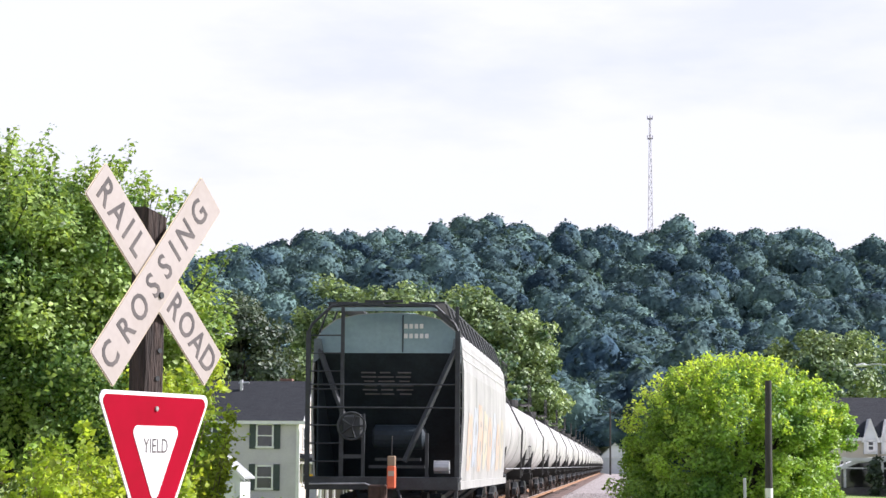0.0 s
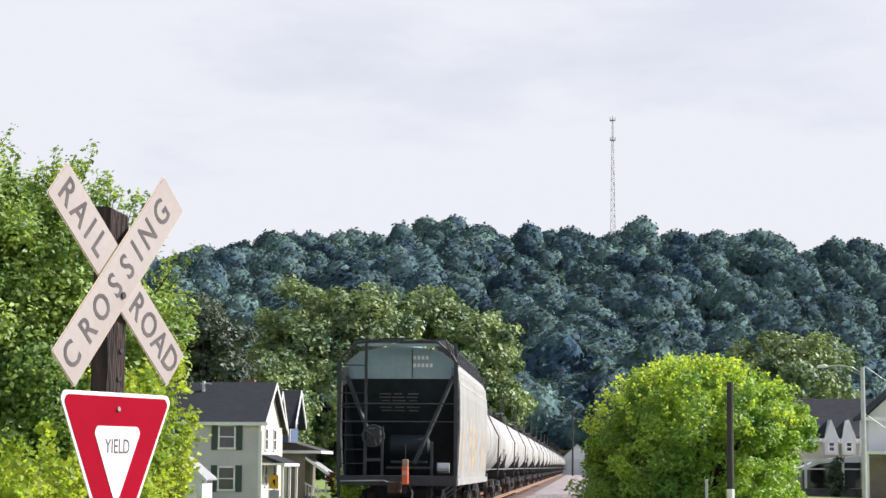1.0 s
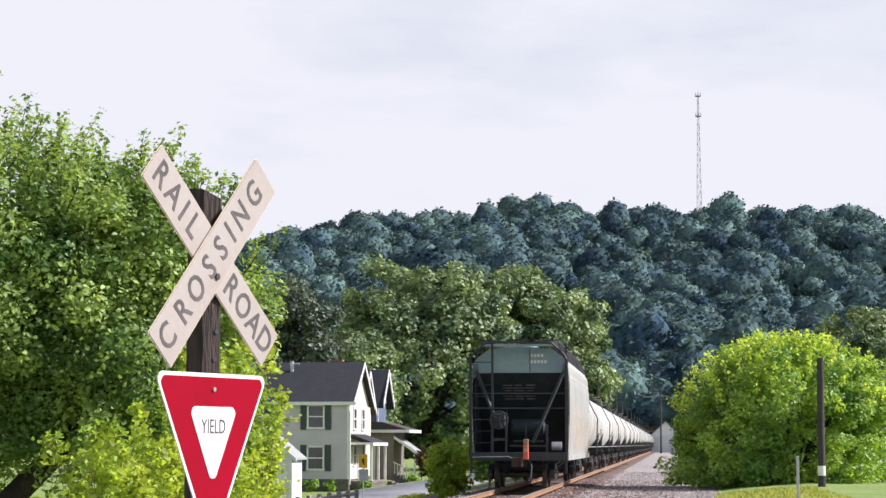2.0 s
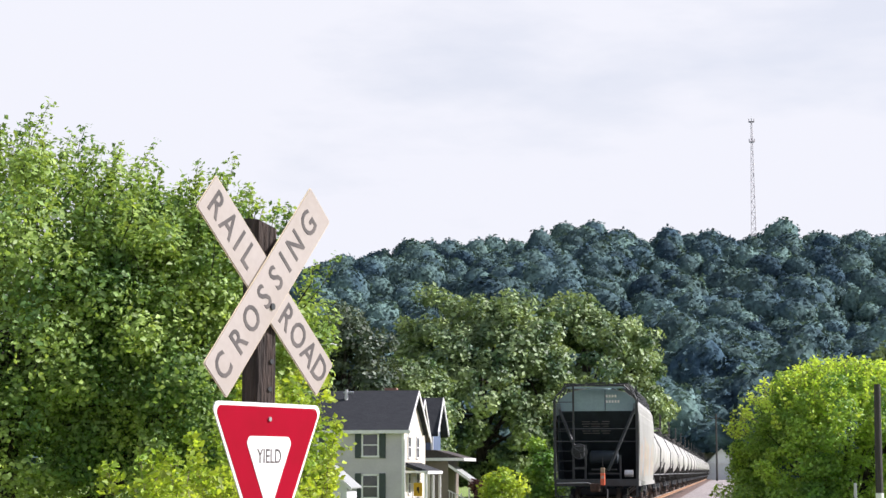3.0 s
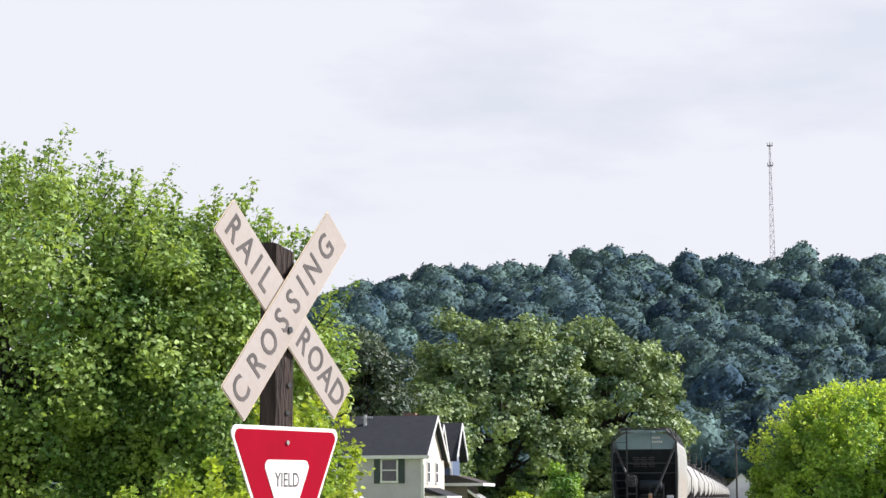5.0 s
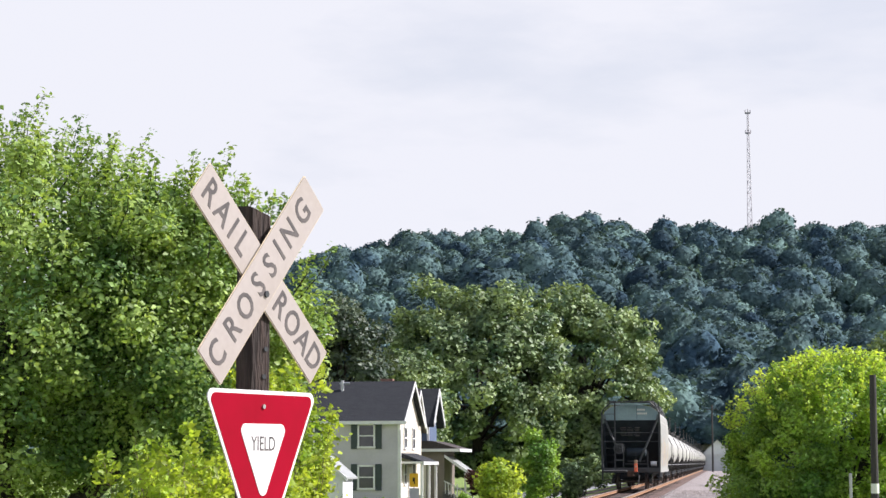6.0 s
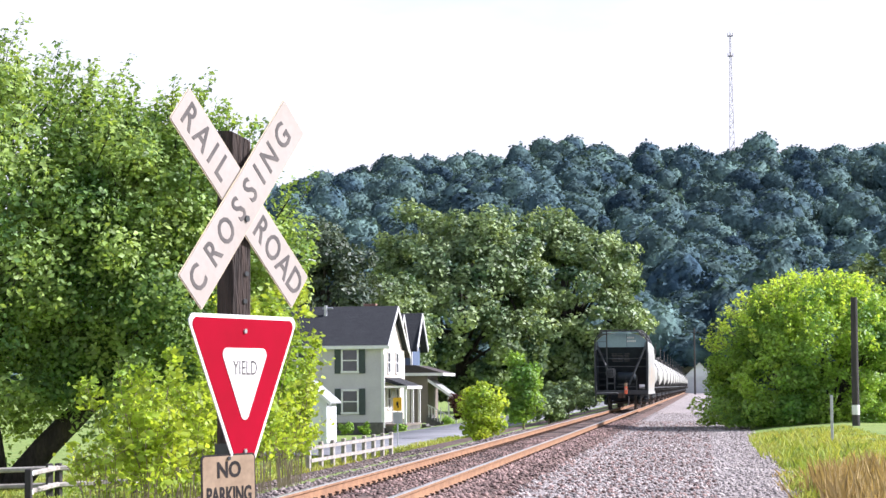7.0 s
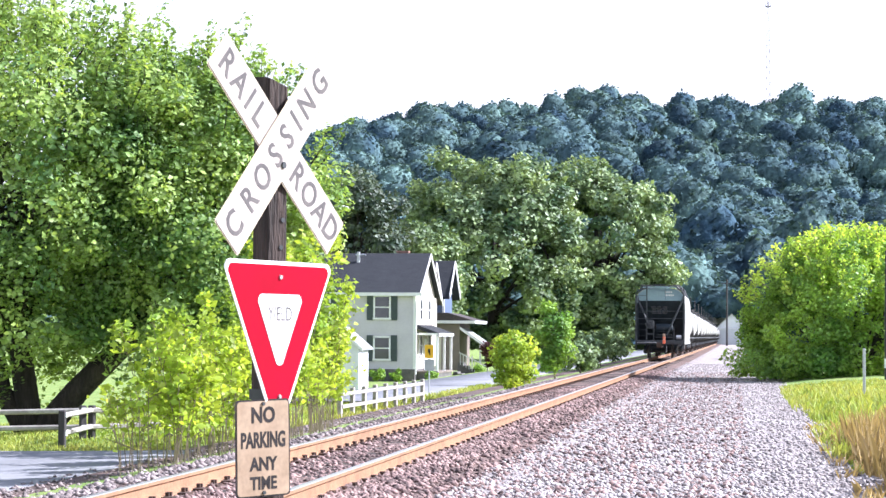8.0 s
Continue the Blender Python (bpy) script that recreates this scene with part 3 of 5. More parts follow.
ST = pose(0, 0, 0, 0, 0, SIGN_TURN)
OFF = -0.082
for nm, ang, words, dep, hl, hw in (("railroad_board", 41.3, ("RAIL", "ROAD"), 0.0, 0.622, 0.107), ("crossing_board", -47.9, ("CROSSING",), -0.012, 0.602, 0.114)):
    B = ST @ pose(-0.045, OFF + dep, 2.617) @ pose(0, 0, 0, 0, ang, 0)
    out = plate_outline([(-hl + .005, -hw + .005), (hl - .005, -hw + .005), (hl - .005, hw - .005), (-hl + .005, hw - .005)], 0.010, 3)
    ob = part(nm, prism(bmesh.new(), out, -0.003, 0.003), M["sign_white"], crossing, "white enamelled board with faded edges", mats=(M["sign_back"],))
    for p in ob.data.polygons:
        p.material_index = 1 if p.normal.y > 0.5 else 0
    ob.matrix_basis = B
    part("board_edge", prism(bmesh.new(), plate_outline([(-hl, -hw), (hl, -hw), (hl, hw), (-hl, hw)], 0.012, 3), 0.0005, 0.0025), M["sign_edge"], ob, "tan weathered edge")
    if len(words) == 2:
        lay = [("R", -.53), ("A", -.405), ("I", -.305), ("L", -.21), ("R", .19), ("O", .315), ("A", .435), ("D", .55)]
    else:
        lay = [("C", -.515), ("R", -.35), ("O", -.205), ("S", -.06), ("S", .07), ("I", .18), ("N", .30), ("G", .455)]
    for ch, px in lay:
        letters(ch, 0.175, ob, pose(px, -0.0035, 0.0), 0.88, "ink_faded")
part("bracket", boxes((-0.03, -0.07, 2.6, 0.06, 0.02, 0.10)), M["steel_dark"], crossing).matrix_basis = ST
part("bolt", tubes(([(-0.03, OFF - 0.015, 2.535), (-0.03, OFF - 0.024, 2.535)], 0.016)), M["steel_dark"], crossing).matrix_basis = ST

YW, YH = 0.825, 0.785
yb = part("yield_plate", prism(bmesh.new(), plate_outline([(-YW / 2 - .02, 0), (YW / 2 + .02, 0), (0, -YH - .055)], 0.035, 5), -0.003, 0.003), M["white"], crossing, "white-edged triangular yield plate")
yb.matrix_basis = ST @ pose(-0.025, OFF + 0.005, 2.084)
red = prism(bmesh.new(), plate_outline([(-YW / 2 + .005, -.018), (YW / 2 - .005, -.018), (0, -YH - .012)], 0.03, 5), -0.0055, -0.002)
part("red_field", red, M["red"], yb, "faded red field")
part("white_field", prism(bmesh.new(), plate_outline([(-0.187, -.155), (0.187, -.155), (0, -.525)], 0.03, 5), -0.0085, -0.005), M["white"], yb, "white triangle")
letters("YIELD", 0.095, yb, pose(0, -0.009, -.25), 0.76, "ink_faded", 0.004)
for z in (-.075, -.633):
    part("bolt", tubes(([(0, -0.0055, z), (0, -0.014, z)], 0.011)), M["sign_back"], yb)

npk = part("no_parking_plate", prism(bmesh.new(), plate_outline([(-.152, -.225), (.152, -.225), (.152, .225), (-.152, .225)], 0.02, 4), -0.002, 0.002), M["ink"], crossing, "rusty tan no-parking plate with a dark border")
npk.matrix_basis = PT @ pose(-0.102, -0.108, 1.216, 0, -1.3, 0)
part("tan_field", prism(bmesh.new(), plate_outline([(-.144, -.217), (.144, -.217), (.144, .217), (-.144, .217)], 0.017, 4), -0.0045, -0.001), M["tan"], npk, "faded rusty tan field")
for w, z, s, xs in (("NO", .15, .10, .85), ("PARKING", .035, .10, .60), ("ANY", -.075, .085, .85), ("TIME", -.163, .082, .85)):
    letters(w, s, npk, pose(0, -0.005, z), xs, bold=0.03)
part("spacer", boxes((.09, .02, 0, .05, .035, .34)), M["steel_dark"], npk)
for z in (.205, -.205):
    part("bolt", tubes(([(0, -.0045, z), (0, -.012, z)], .009)), M["steel_dark"], npk)

# ---- train ----
REAR_Y = 38.3


def truck(parent, y, animated):
    """A freight truck: side frames, bolster and two wheelsets, at y along its car."""
    for s in (-1, 1):
        bm = prism(bmesh.new(), [(y - 1.15, .36), (y - .75, .36), (y - .45, .30), (y + .45, .30), (y + .75, .36), (y + 1.15, .36), (y + 1.15, .58), (y + .7, .62), (y + .45, .78), (y - .45, .78), (y - .7, .62), (y - 1.15, .58)],
                   s * 1.0 - .07, s * 1.0 + .07, "x")
        part("side_frame", bm, M["steel_dark"], parent)
        bm = bmesh.new()
        for o in (-.2, 0, .2):
            tube(bm, [(s * 1.0, y + o, .36), (s * 1.0, y + o, .62)], .085, 8)
        part("springs", bm, M["plate"], parent)
    part("bolster", boxes((0, y, .68, 2.1, .4, .26), bevel=.03), M["steel_dark"], parent)
    for o in (-.88, .88):
        w = root("wheelset", pose(0, y + o, .44), "", "")
        w.parent = parent
        for s in (-1, 1):
            bm = tubes(([(s * .70, 0, 0), (s * .725, 0, 0)], .455), ([(s * .725, 0, 0), (s * .84, 0, 0)], .42), n=28)
            part("wheel", bm, M["wheel"], w, smooth=False)
            bm = tubes(([(s * .84, 0, 0), (s * .87, 0, 0)], .20), ([(s * .9, 0, 0), (s * 1.1, 0, 0)], .10), n=12)
            part("hub", bm, M["plate"], w)
        part("axle", tubes(([(-.7, 0, 0), (.7, 0, 0)], .08)), M["wheel"], w)
        animated.append(w)


wheels = []


def hopper_car():
    car = root("hopper_car", pose(TRACK_X, REAR_Y, RAIL_Z), "grey covered hopper wagon with dark end and graffiti", "hopper wagon")
    Ln = 16.6
    prof = [(1.46, .95), (1.50, 1.6), (1.535, 2.4), (1.53, 3.3), (1.47, 3.9), (1.36, 4.12), (1.05, 4.36), (.6, 4.46), (0, 4.50)]
    full = prof + [(-x, z) for x, z in prof[-2::-1]]
    # side sheets and roof as one shell, upper ends closed, slope sheets below
    bm = bmesh.new()
    ys = [.95, 3.2, 5.6, 8.0, 10.4, 12.8, 15.65]
    rows = [[bm.verts.new((x, y, z)) for x, z in full] for y in ys]
    for a, b in zip(rows, rows[1:]):
        for i in range(len(full) - 1):
            bm.faces.new((a[i], a[i + 1], b[i + 1], b[i]))
    bmesh.ops.recalc_face_normals(bm, faces=bm.faces)
    bmesh.ops.solidify(bm, geom=bm.faces[:], thickness=0.04)
    part("body_shell", bm, M["hop_side"], car, "weathered light grey side sheets", smooth=False)
    for y, s in ((.94, 1), (15.66, -1)):
        top = [(x * .985, z - .015) for x, z in full if z > 3.7]
        bm = prism(bmesh.new(), [(1.44, 3.66)] + top + [(-1.44, 3.66)], y, y + s * .05)
        part("end_sheet", bm, M["hop_grey"], car, "grey upper end sheet")
        bm = bmesh.new()
        a, b = (3.68, 1.15)
        q = [bm.verts.new(p) for p in ((-1.45, y, a), (1.45, y, a), (1.42, y + s * 2.6, b), (-1.42, y + s * 2.6, b))]
        w = [bm.verts.new(p.co + Vector((0, s * .06, -.04))) for p in q]
        bm.faces.new(q), bm.faces.new(w[::-1])
        for i in range(4):
            bm.faces.new((q[i], w[i], w[(i + 1) % 4], q[(i + 1) % 4]))
        bmesh.ops.recalc_face_normals(bm, faces=bm.faces)
        # the recess's shade is put into the slope sheet's dark colour
        part("slope_sheet", bm, M["hop_dark"], car, "dark slope sheet, recess shade in its colour, stencilled lettering")
    # added dark sheets stand in for shade on the shell's inner faces
    for s in (-1, 1):
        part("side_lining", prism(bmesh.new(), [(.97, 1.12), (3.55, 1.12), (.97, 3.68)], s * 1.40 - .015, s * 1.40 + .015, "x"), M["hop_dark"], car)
    # stencil lettering too small to read
    bm = bmesh.new()
    for k in range(6):
        z = 3.28 - k * .085
        y = .94 + (3.68 - z) * 2.6 / 2.53 - .012
        for j in range(3):
            wd = grnd.uniform(.2, .36)
            box(bm, -.42 + j * .35 + grnd.uniform(-.03, .03), y, z, wd, .006, .035)
    part("stencil_lettering", bm, M["stencil"], car)
    for k, n in ((0, 4), (1, 5)):
        for j in range(n):
            part("reporting_mark", boxes((.36 + j * .105, .925, 4.21 - k * .20, .07, .012, .095)), M["white"], car, "white stencilled mark")
    part("end_seam", boxes((.30, .925, 4.06, .02, .02, .76)), M["hop_dark"], car)
    part("side_sill", boxes((1.46, 8.3, .98, .10, 15.6, .16), (-1.46, 8.3, .98, .10, 15.6, .16)), M["hop_side"], car)
    part("center_sill", boxes((0, 8.3, .86, .42, 16.2, .34)), M["steel_dark"], car)
    # sprayed lettering and weld seams that follow the curve of the side
    zs, xs = [z for _, z in prof[:6]], [x for x, _ in prof[:6]]

    def on_side(y0, y1, z0, z1, inside, proud, ny, nz):
        bm, at = bmesh.new(), {}
        for a in range(ny):
            for b in range(nz):
                if inside((a + .5) / ny, (b + .5) / nz):
                    q = []
                    for i, k in ((a, b), (a + 1, b), (a + 1, b + 1), (a, b + 1)):
                        if (i, k) not in at:
                            z = z0 + (z1 - z0) * k / nz
                            at[i, k] = bm.verts.new((float(np.interp(z, zs, xs)) + proud, y0 + (y1 - y0) * i / ny, z))
                        q.append(at[i, k])
                    bm.faces.new(q)
        return bm

    gg = random.Random(12)
    for y, z, wd, ht, mk in ((2.0, 1.28, 1.5, 1.2, "graf_a"), (3.5, 1.35, 1.5, 1.3, "graf_b"), (5.0, 1.25, 1.6, 1.5, "graf_a"), (6.7, 1.3, 1.5, 1.35, "graf_c"), (8.3, 1.25, 1.6, 1.3, "graf_a"),
                             (10.0, 1.3, 1.5, 1.4, "graf_b"), (11.6, 1.25, 1.5, 1.2, "graf_a"), (13.2, 1.3, 1.5, 1.3, "graf_c")):
        ph, lean, bar = gg.uniform(0, 6), gg.uniform(-.12, .12), gg.uniform(.3, .7)

        def letter(u, v):
            u += lean * (v - .5)
            r = math.hypot((u - .5) / .47, (v - .5) / .5)
            edge = 1 + .12 * math.sin(5 * math.atan2(v - .5, u - .5) + ph)
            return (.5 < r < edge) or (abs(v - bar) < .1 and r < .9) or (abs(u - .25) < .12 and .02 < v < .98)

        part("graffiti", on_side(y, y + wd, z, z + ht, letter, .005, 26, 24), M[mk], car, "faded sprayed graffiti letter")
    for y in np.arange(2.0, 15.5, 2.35):
        part("side_seam", on_side(float(y), float(y) + .05, 1.0, 3.9, lambda u, v: True, .008, 1, 12), M["hop_side"], car)
    for z in (3.55, 3.75):
        part("side_band", on_side(.95, 15.65, z, z + .04, lambda u, v: True, .010, 1, 1), M["tank"], car)
    # discharge gates under the body
    for y in (4.6, 8.3, 12.0):
        bm = prism(bmesh.new(), [(-1.35, 1.1), (1.35, 1.1), (.45, .38), (-.45, .38)], y - 1.0, y + 1.0)
        part("outlet_hopper", bm, M["hop_dark"], car)
    # end platform, sill, posts, braces, ladders
    part("end_sill", boxes((0, .18, 1.02, 3.0, .28, .26), (0, .45, 1.12, 3.0, .8, .05), bevel=.012), M["steel_dark"], car)
    part("end_sill", boxes((0, 16.45, 1.02, 3.0, .28, .26), (0, 16.1, 1.12, 3.0, .8, .05), bevel=.012), M["steel_dark"], car)
    for s in (-1, 1):
        part("corner_post", boxes((s * 1.47, .12, 2.55, .09, .09, 3.0)), M["steel_dark"], car)
        part("step", boxes((s * 1.45, .12, .75, .06, .10, .5), (s * 1.25, .12, .52, .45, .2, .04)), M["steel_dark"], car)
        x0, x1 = s * 1.36, s * (.70 if s < 0 else .42)
        z1 = 2.15 if s < 0 else 1.45
        part("brace", tubes(([(x0, .85, 3.72), (x1, .30, z1)], .062), n=6), M["steel_dark"], car)
        part("gusset", prism(bmesh.new(), [(s * 1.47, 3.95), (s * 1.33, 3.95), (s * 1.28, 3.6), (s * 1.47, 3.45)], .80, .9), M["steel_mid"], car)
        # cage line from the corner post over the roof
        part("roof_rail", tubes(([(s * 1.47, .12, 4.05), (s * 1.40, .12, 4.2), (s * 1.02, .12, 4.56), (s * .5, .12, 4.62)], .032), n=6), M["steel_dark"], car)
    for x in (-.80, 1.45):
        part("ladder_stile", boxes((x, .16, 2.85, .07, .05, 3.4)), M["steel_dark"], car)
    for k in range(8):
        z = 1.45 + k * .36
        part("rung", tubes(([(-1.45, .14, z), (-.80, .14, z)], .014), n=6), M["steel_dark"], car)
        part("rung", tubes(([(1.50, .25, z), (1.50, .75, z)], .014), n=6), M["steel_dark"], car)
    for z in (2.52, 2.98):
        part("grab_rail", tubes(([(-1.47, .10, z), (1.47, .10, z)], .018), n=6), M["steel_dark"], car)
    part("top_rail", boxes((0, .2, 4.50, 2.1, .10, .07)), M["hop_grey"], car)
    part("end_walkway", boxes((-.45, .35, 4.60, .9, .5, .05), (.45, .35, 4.58, .9, .5, .05), (0, .2, 4.66, .75, .06, .05)), M["steel_dark"], car)
    # running board along the roof's edge
    bm = boxes((.95, 8.3, 4.66, .45, 15.6, .035), (-.95, 8.3, 4.66, .45, 15.6, .035))
    part("running_board", bm, M["steel_dark"], car)
    for k in range(14):
        y = .9 + k * 1.15
        for s in (-1, 1):
            part("running_board_stay", tubes(([(s * 1.38, y, 4.08), (s * 1.17, y, 4.65)], .022), n=5), M["steel_dark"], car)
    for y in (3, 6, 9, 12):
        part("roof_hatch", tubes(([(0, y, 4.48), (0, y, 4.62)], .4), n=16), M["hop_grey"], car)
    # brake gear
    bw = root("brake_wheel", pose(-.62, .05, 2.19), "", "")
    bw.parent = car
    bm = bmesh.new()
    ring = [(.27 * math.cos(k * math.pi / 10), 0, .27 * math.sin(k * math.pi / 10)) for k in range(21)]
    tube(bm, ring, .026, 6)
    for k in range(5):
        tube(bm, [(0, 0, 0), (.26 * math.cos(k * 1.2566), 0, .26 * math.sin(k * 1.2566))], .02, 5)
    part("wheel_rim", bm, M["steel_dark"], bw)
    part("gear_housing", boxes((0, .14, -.02, .42, .2, .5), bevel=.05), M["steel_dark"], bw)
    part("brake_stand", boxes((-.82, .2, 1.75, .06, .1, 1.3), (-.38, .2, 1.75, .06, .1, 1.3), (-.6, .2, 1.55, .5, .08, .08)), M["steel_dark"], car)
    part("air_reservoir", tubes(([(-.28, .9, 1.95), (-.22, .9, 1.95), (.72, .9, 1.95), (.78, .9, 1.95)], [.15, .25, .25, .15]), n=18), M["hop_dark"], car)
    part("reservoir_stand", boxes((.25, .8, 1.5, .9, .3, .06), (.85, .4, 1.55, .06, .1, .95), (.25, .5, 1.35, 1.1, .08, .06)), M["steel_dark"], car)
    part("brake_cylinder", tubes(([(1.0, .35, 1.35), (1.3, .35, 1.35)], .13), n=12), M["galv"], car)
    # coupler and air hose
    part("coupler", boxes((0, -.18, .85, .22, .6, .22), (0, -.48, .85, .34, .26, .30), (.12, -.6, .85, .12, .16, .28), bevel=.03), M["plate"], car)
    part("air_hose", tubes(([(.34, -.05, .88), (.42, -.25, .72), (.40, -.35, .42), (.33, -.42, .28)], .032), n=6), M["black"], car)
    part("uncoupling_lever", tubes(([(-1.4, -.02, 1.0), (-.3, -.12, 1.02), (-.1, -.12, .95)], .016), n=5), M["galv"], car)
    eot = root("end_of_train_marker", pose(.29, -.62, 1.12), "", "")
    eot.parent = car
    part("housing", boxes((0, 0, .05, .16, .16, .44), bevel=.02), M["orange"], eot, "orange marker housing")
    part("reflector", boxes((0, -.083, .12, .12, .008, .10)), M["graf_a"], eot)
    part("plate", boxes((0, 0, .36, .15, .13, .20), bevel=.015), M["tan"], eot)
    part("mast", tubes(([(0, 0, .40), (0, .02, .85)], .010), n=5), M["black"], eot)
    for ob in list(car.children_recursive):      # body to its full loading-gauge width and height
        if ob.type == "MESH":
            ob.data.transform(Matrix.Diagonal((1.045, 1.0, 1.018, 1)))
    truck(car, 2.15, wheels)
    truck(car, 14.45, wheels)
    return car


def tank_car():
    """A tank wagon; its origin lies at the rear coupler line on the rail."""
    car = root("tank_car", pose(TRACK_X, 0, RAIL_Z), "pale grey tank wagon with black underframe", "tank wagon", "tank wagons of the train")
    R, Z0, Z1 = 1.45, .95, 17.15
    cz = 2.42
    ends = [(0, .02), (.04, .35), (.12, .62), (.26, .84), (.45, .95), (.65, 1.0)]
    pts = [(0, Z0 + a * 1.0, cz) for a, _ in ends] + [(0, Z0 + 5.3, cz), (0, Z0 + 10.8, cz)] + [(0, Z1 - a, cz) for a, _ in ends[::-1]]
    rs = [R * b for _, b in ends] + [R, R] + [R * b for _, b in ends[::-1]]
    part("tank", tubes((pts, rs), n=40), M["tank"], car, "pale grey painted tank shell", smooth=True)
    for y in (4.4, 9.0, 13.6):
        part("weld_band", tubes(([(0, y, cz), (0, y + .06, cz)], R + .012), n=40), M["tank"], car)
    for y in (2.7, 15.4):
        part("saddle", prism(bmesh.new(), [(-1.25, 1.05), (1.25, 1.05), (1.40, 2.0), (.9, 1.25), (0, 1.0), (-.9, 1.25), (-1.40, 2.0)], y - .18, y + .18), M["black"], car)
        truck(car, y - .1, [])
    part("stub_sill", boxes((0, 1.6, .88, .42, 2.9, .34), (0, 16.5, .88, .42, 2.9, .34)), M["black"], car)
    for y in (.55, 17.55):
        part("end_platform", boxes((0, y, 1.10, 2.9, .5, .06), (0, y, .98, 2.9, .10, .2)), M["black"], car)
        part("end_railing", tubes(([(-1.4, y, 1.1), (-1.4, y, 2.15), (1.4, y, 2.15), (1.4, y, 1.1)], .022), ([(-1.4, y, 1.65), (1.4, y, 1.65)], .018), n=5), M["black"], car)
        part("coupler", boxes((0, y - .45 if y < 5 else y + .45, .85, .25, .7, .25), bevel=.03), M["plate"], car)
    for s in (-1, 1):
        part("side_handrail", tubes(([(s * 1.48, .6, 1.32), (s * 1.48, 17.5, 1.32)], .02), n=5), M["galv"], car)
        part("side_ladder", tubes(([(s * 1.5, 8.75, 1.0), (s * 1.56, 8.75, 2.6), (s * .8, 8.75, 4.1)], .02), ([(s * 1.5, 9.25, 1.0), (s * 1.56, 9.25, 2.6), (s * .8, 9.25, 4.1)], .02),
                                  *[([(s * 1.53, 8.75, 1.1 + k * .33), (s * 1.53, 9.25, 1.1 + k * .33)], .014) for k in range(5)], n=5), M["black"], car)
        part("platform_railing", tubes(([(s * .95, 7.6, 4.05), (s * .95, 7.6, 4.85), (s * .95, 10.4, 4.85), (s * .95, 10.4, 4.05)], .022), ([(s * .95, 7.6, 4.45), (s * .95, 10.4, 4.45)], .016),
                                       *[([(s * .95, y, 4.0), (s * .95, y, 4.85)], .016) for y in (8.5, 9.5)], n=5), M["black"], car)
    part("top_platform", boxes((.75, 9, 4.02, .45, 2.9, .04), (-.75, 9, 4.02, .45, 2.9, .04)), M["black"], car)
    part("manway", tubes(([(0, 9, 3.8), (0, 9, 4.25)], .45), ([(0, 9.9, 3.8), (0, 9.9, 4.15)], .2), n=16), M["black"], car)
    part("bottom_valve", boxes((0, 9, .8, .4, .5, .4), bevel=.05), M["black"], car)
    return car


TANK_PITCH = 18.4
FIRST_TANK = REAR_Y + 16.9
hopper = hopper_car()
tank0 = tank_car()
tank0.matrix_basis = pose(TRACK_X, FIRST_TANK, RAIL_Z)
tanks = [tank0] + [copy_thing(tank0, pose(TRACK_X, FIRST_TANK + k * TANK_PITCH, RAIL_Z)) for k in range(1, 24)]

# ---- houses ----


def window(parent, x, z, w, h, y=-.065, shutters=True, m=None):
    """A sash window in a wall that faces -y, centred at x, z."""
    win = part("window", boxes((x, y, z + h / 2, w + .2, .09, .12), (x, y, z - h / 2, w + .26, .12, .12), (x - w / 2 - .04, y, z, .11, .09, h), (x + w / 2 + .04, y, z, .11, .09, h),
                               (x, y - .01, z, w, .06, .07)), M["white"], parent, "white sash window")
    part("pane", boxes((x, y + .005, z + h / 4, w, .02, h / 2 - .04)), M["glass"], win)
    part("pane", boxes((x, y + .015, z - h / 4, w, .02, h / 2 - .04)), M["glass"], win)
    obs = [win]
    if shutters:
        for s in (-1, 1):
            obs.append(part("shutter", boxes((x + s * (w / 2 + .32), y - .01, z, .42, .05, h + .22), *[(x + s * (w / 2 + .32), y - .04, z - h / 2 + .05 + k * .2, .34, .02, .03) for k in range(int(h / .2))]), M["shutter"], parent, "dark green shutter"))
    if m is not None:
        for o in obs:
            o.matrix_basis = m
    return win


def clapboards(parent, x0, x1, z0, z1, y, material, step=.2, m=None):
    """Overlapping siding boards on a wall that faces -y."""
    bm = bmesh.new()
    z = z0
    while z < z1 - .01:
        t = min(z + step, z1)
        q = [bm.verts.new(p) for p in ((x0, y - .045, z), (x1, y - .045, z), (x1, y - .006, t), (x0, y - .006, t))]
        bm.faces.new(q)
        u = [bm.verts.new(p) for p in ((x0, y, z), (x1, y, z))]
        bm.faces.new((u[0], u[1], q[1], q[0]))
        z = t
    ob = part("siding", bm, material, parent)
    if m is not None:
        ob.matrix_basis = m
    return ob


def gable_roof(parent, x0, x1, y0, y1, ze, zr, over=.35, along="x", material="shingle", t=.16):
    """Two roof slopes with thickness; the ridge runs along x or y."""
    for s in (-1, 1):
        bm = bmesh.new()
        if along == "x":
            ym = (y0 + y1) / 2
            edge = (y0 - over) if s < 0 else (y1 + over)
            drop = (zr - ze) * over / ((y1 - y0) / 2)
            prism(bm, [(edge, ze - drop), (ym, zr), (ym, zr + t), (edge, ze - drop + t)], x0 - over, x1 + over, "x")
        else:
            xm = (x0 + x1) / 2
            edge = (x0 - over) if s < 0 else (x1 + over)
            drop = (zr - ze) * over / ((x1 - x0) / 2)
            prism(bm, [(edge, ze - drop), (xm, zr), (xm, zr + t), (edge, ze - drop + t)], y0 - over, y1 + over, "y")
        part("roof", bm, M[material], parent, "dark shingle roof slope")


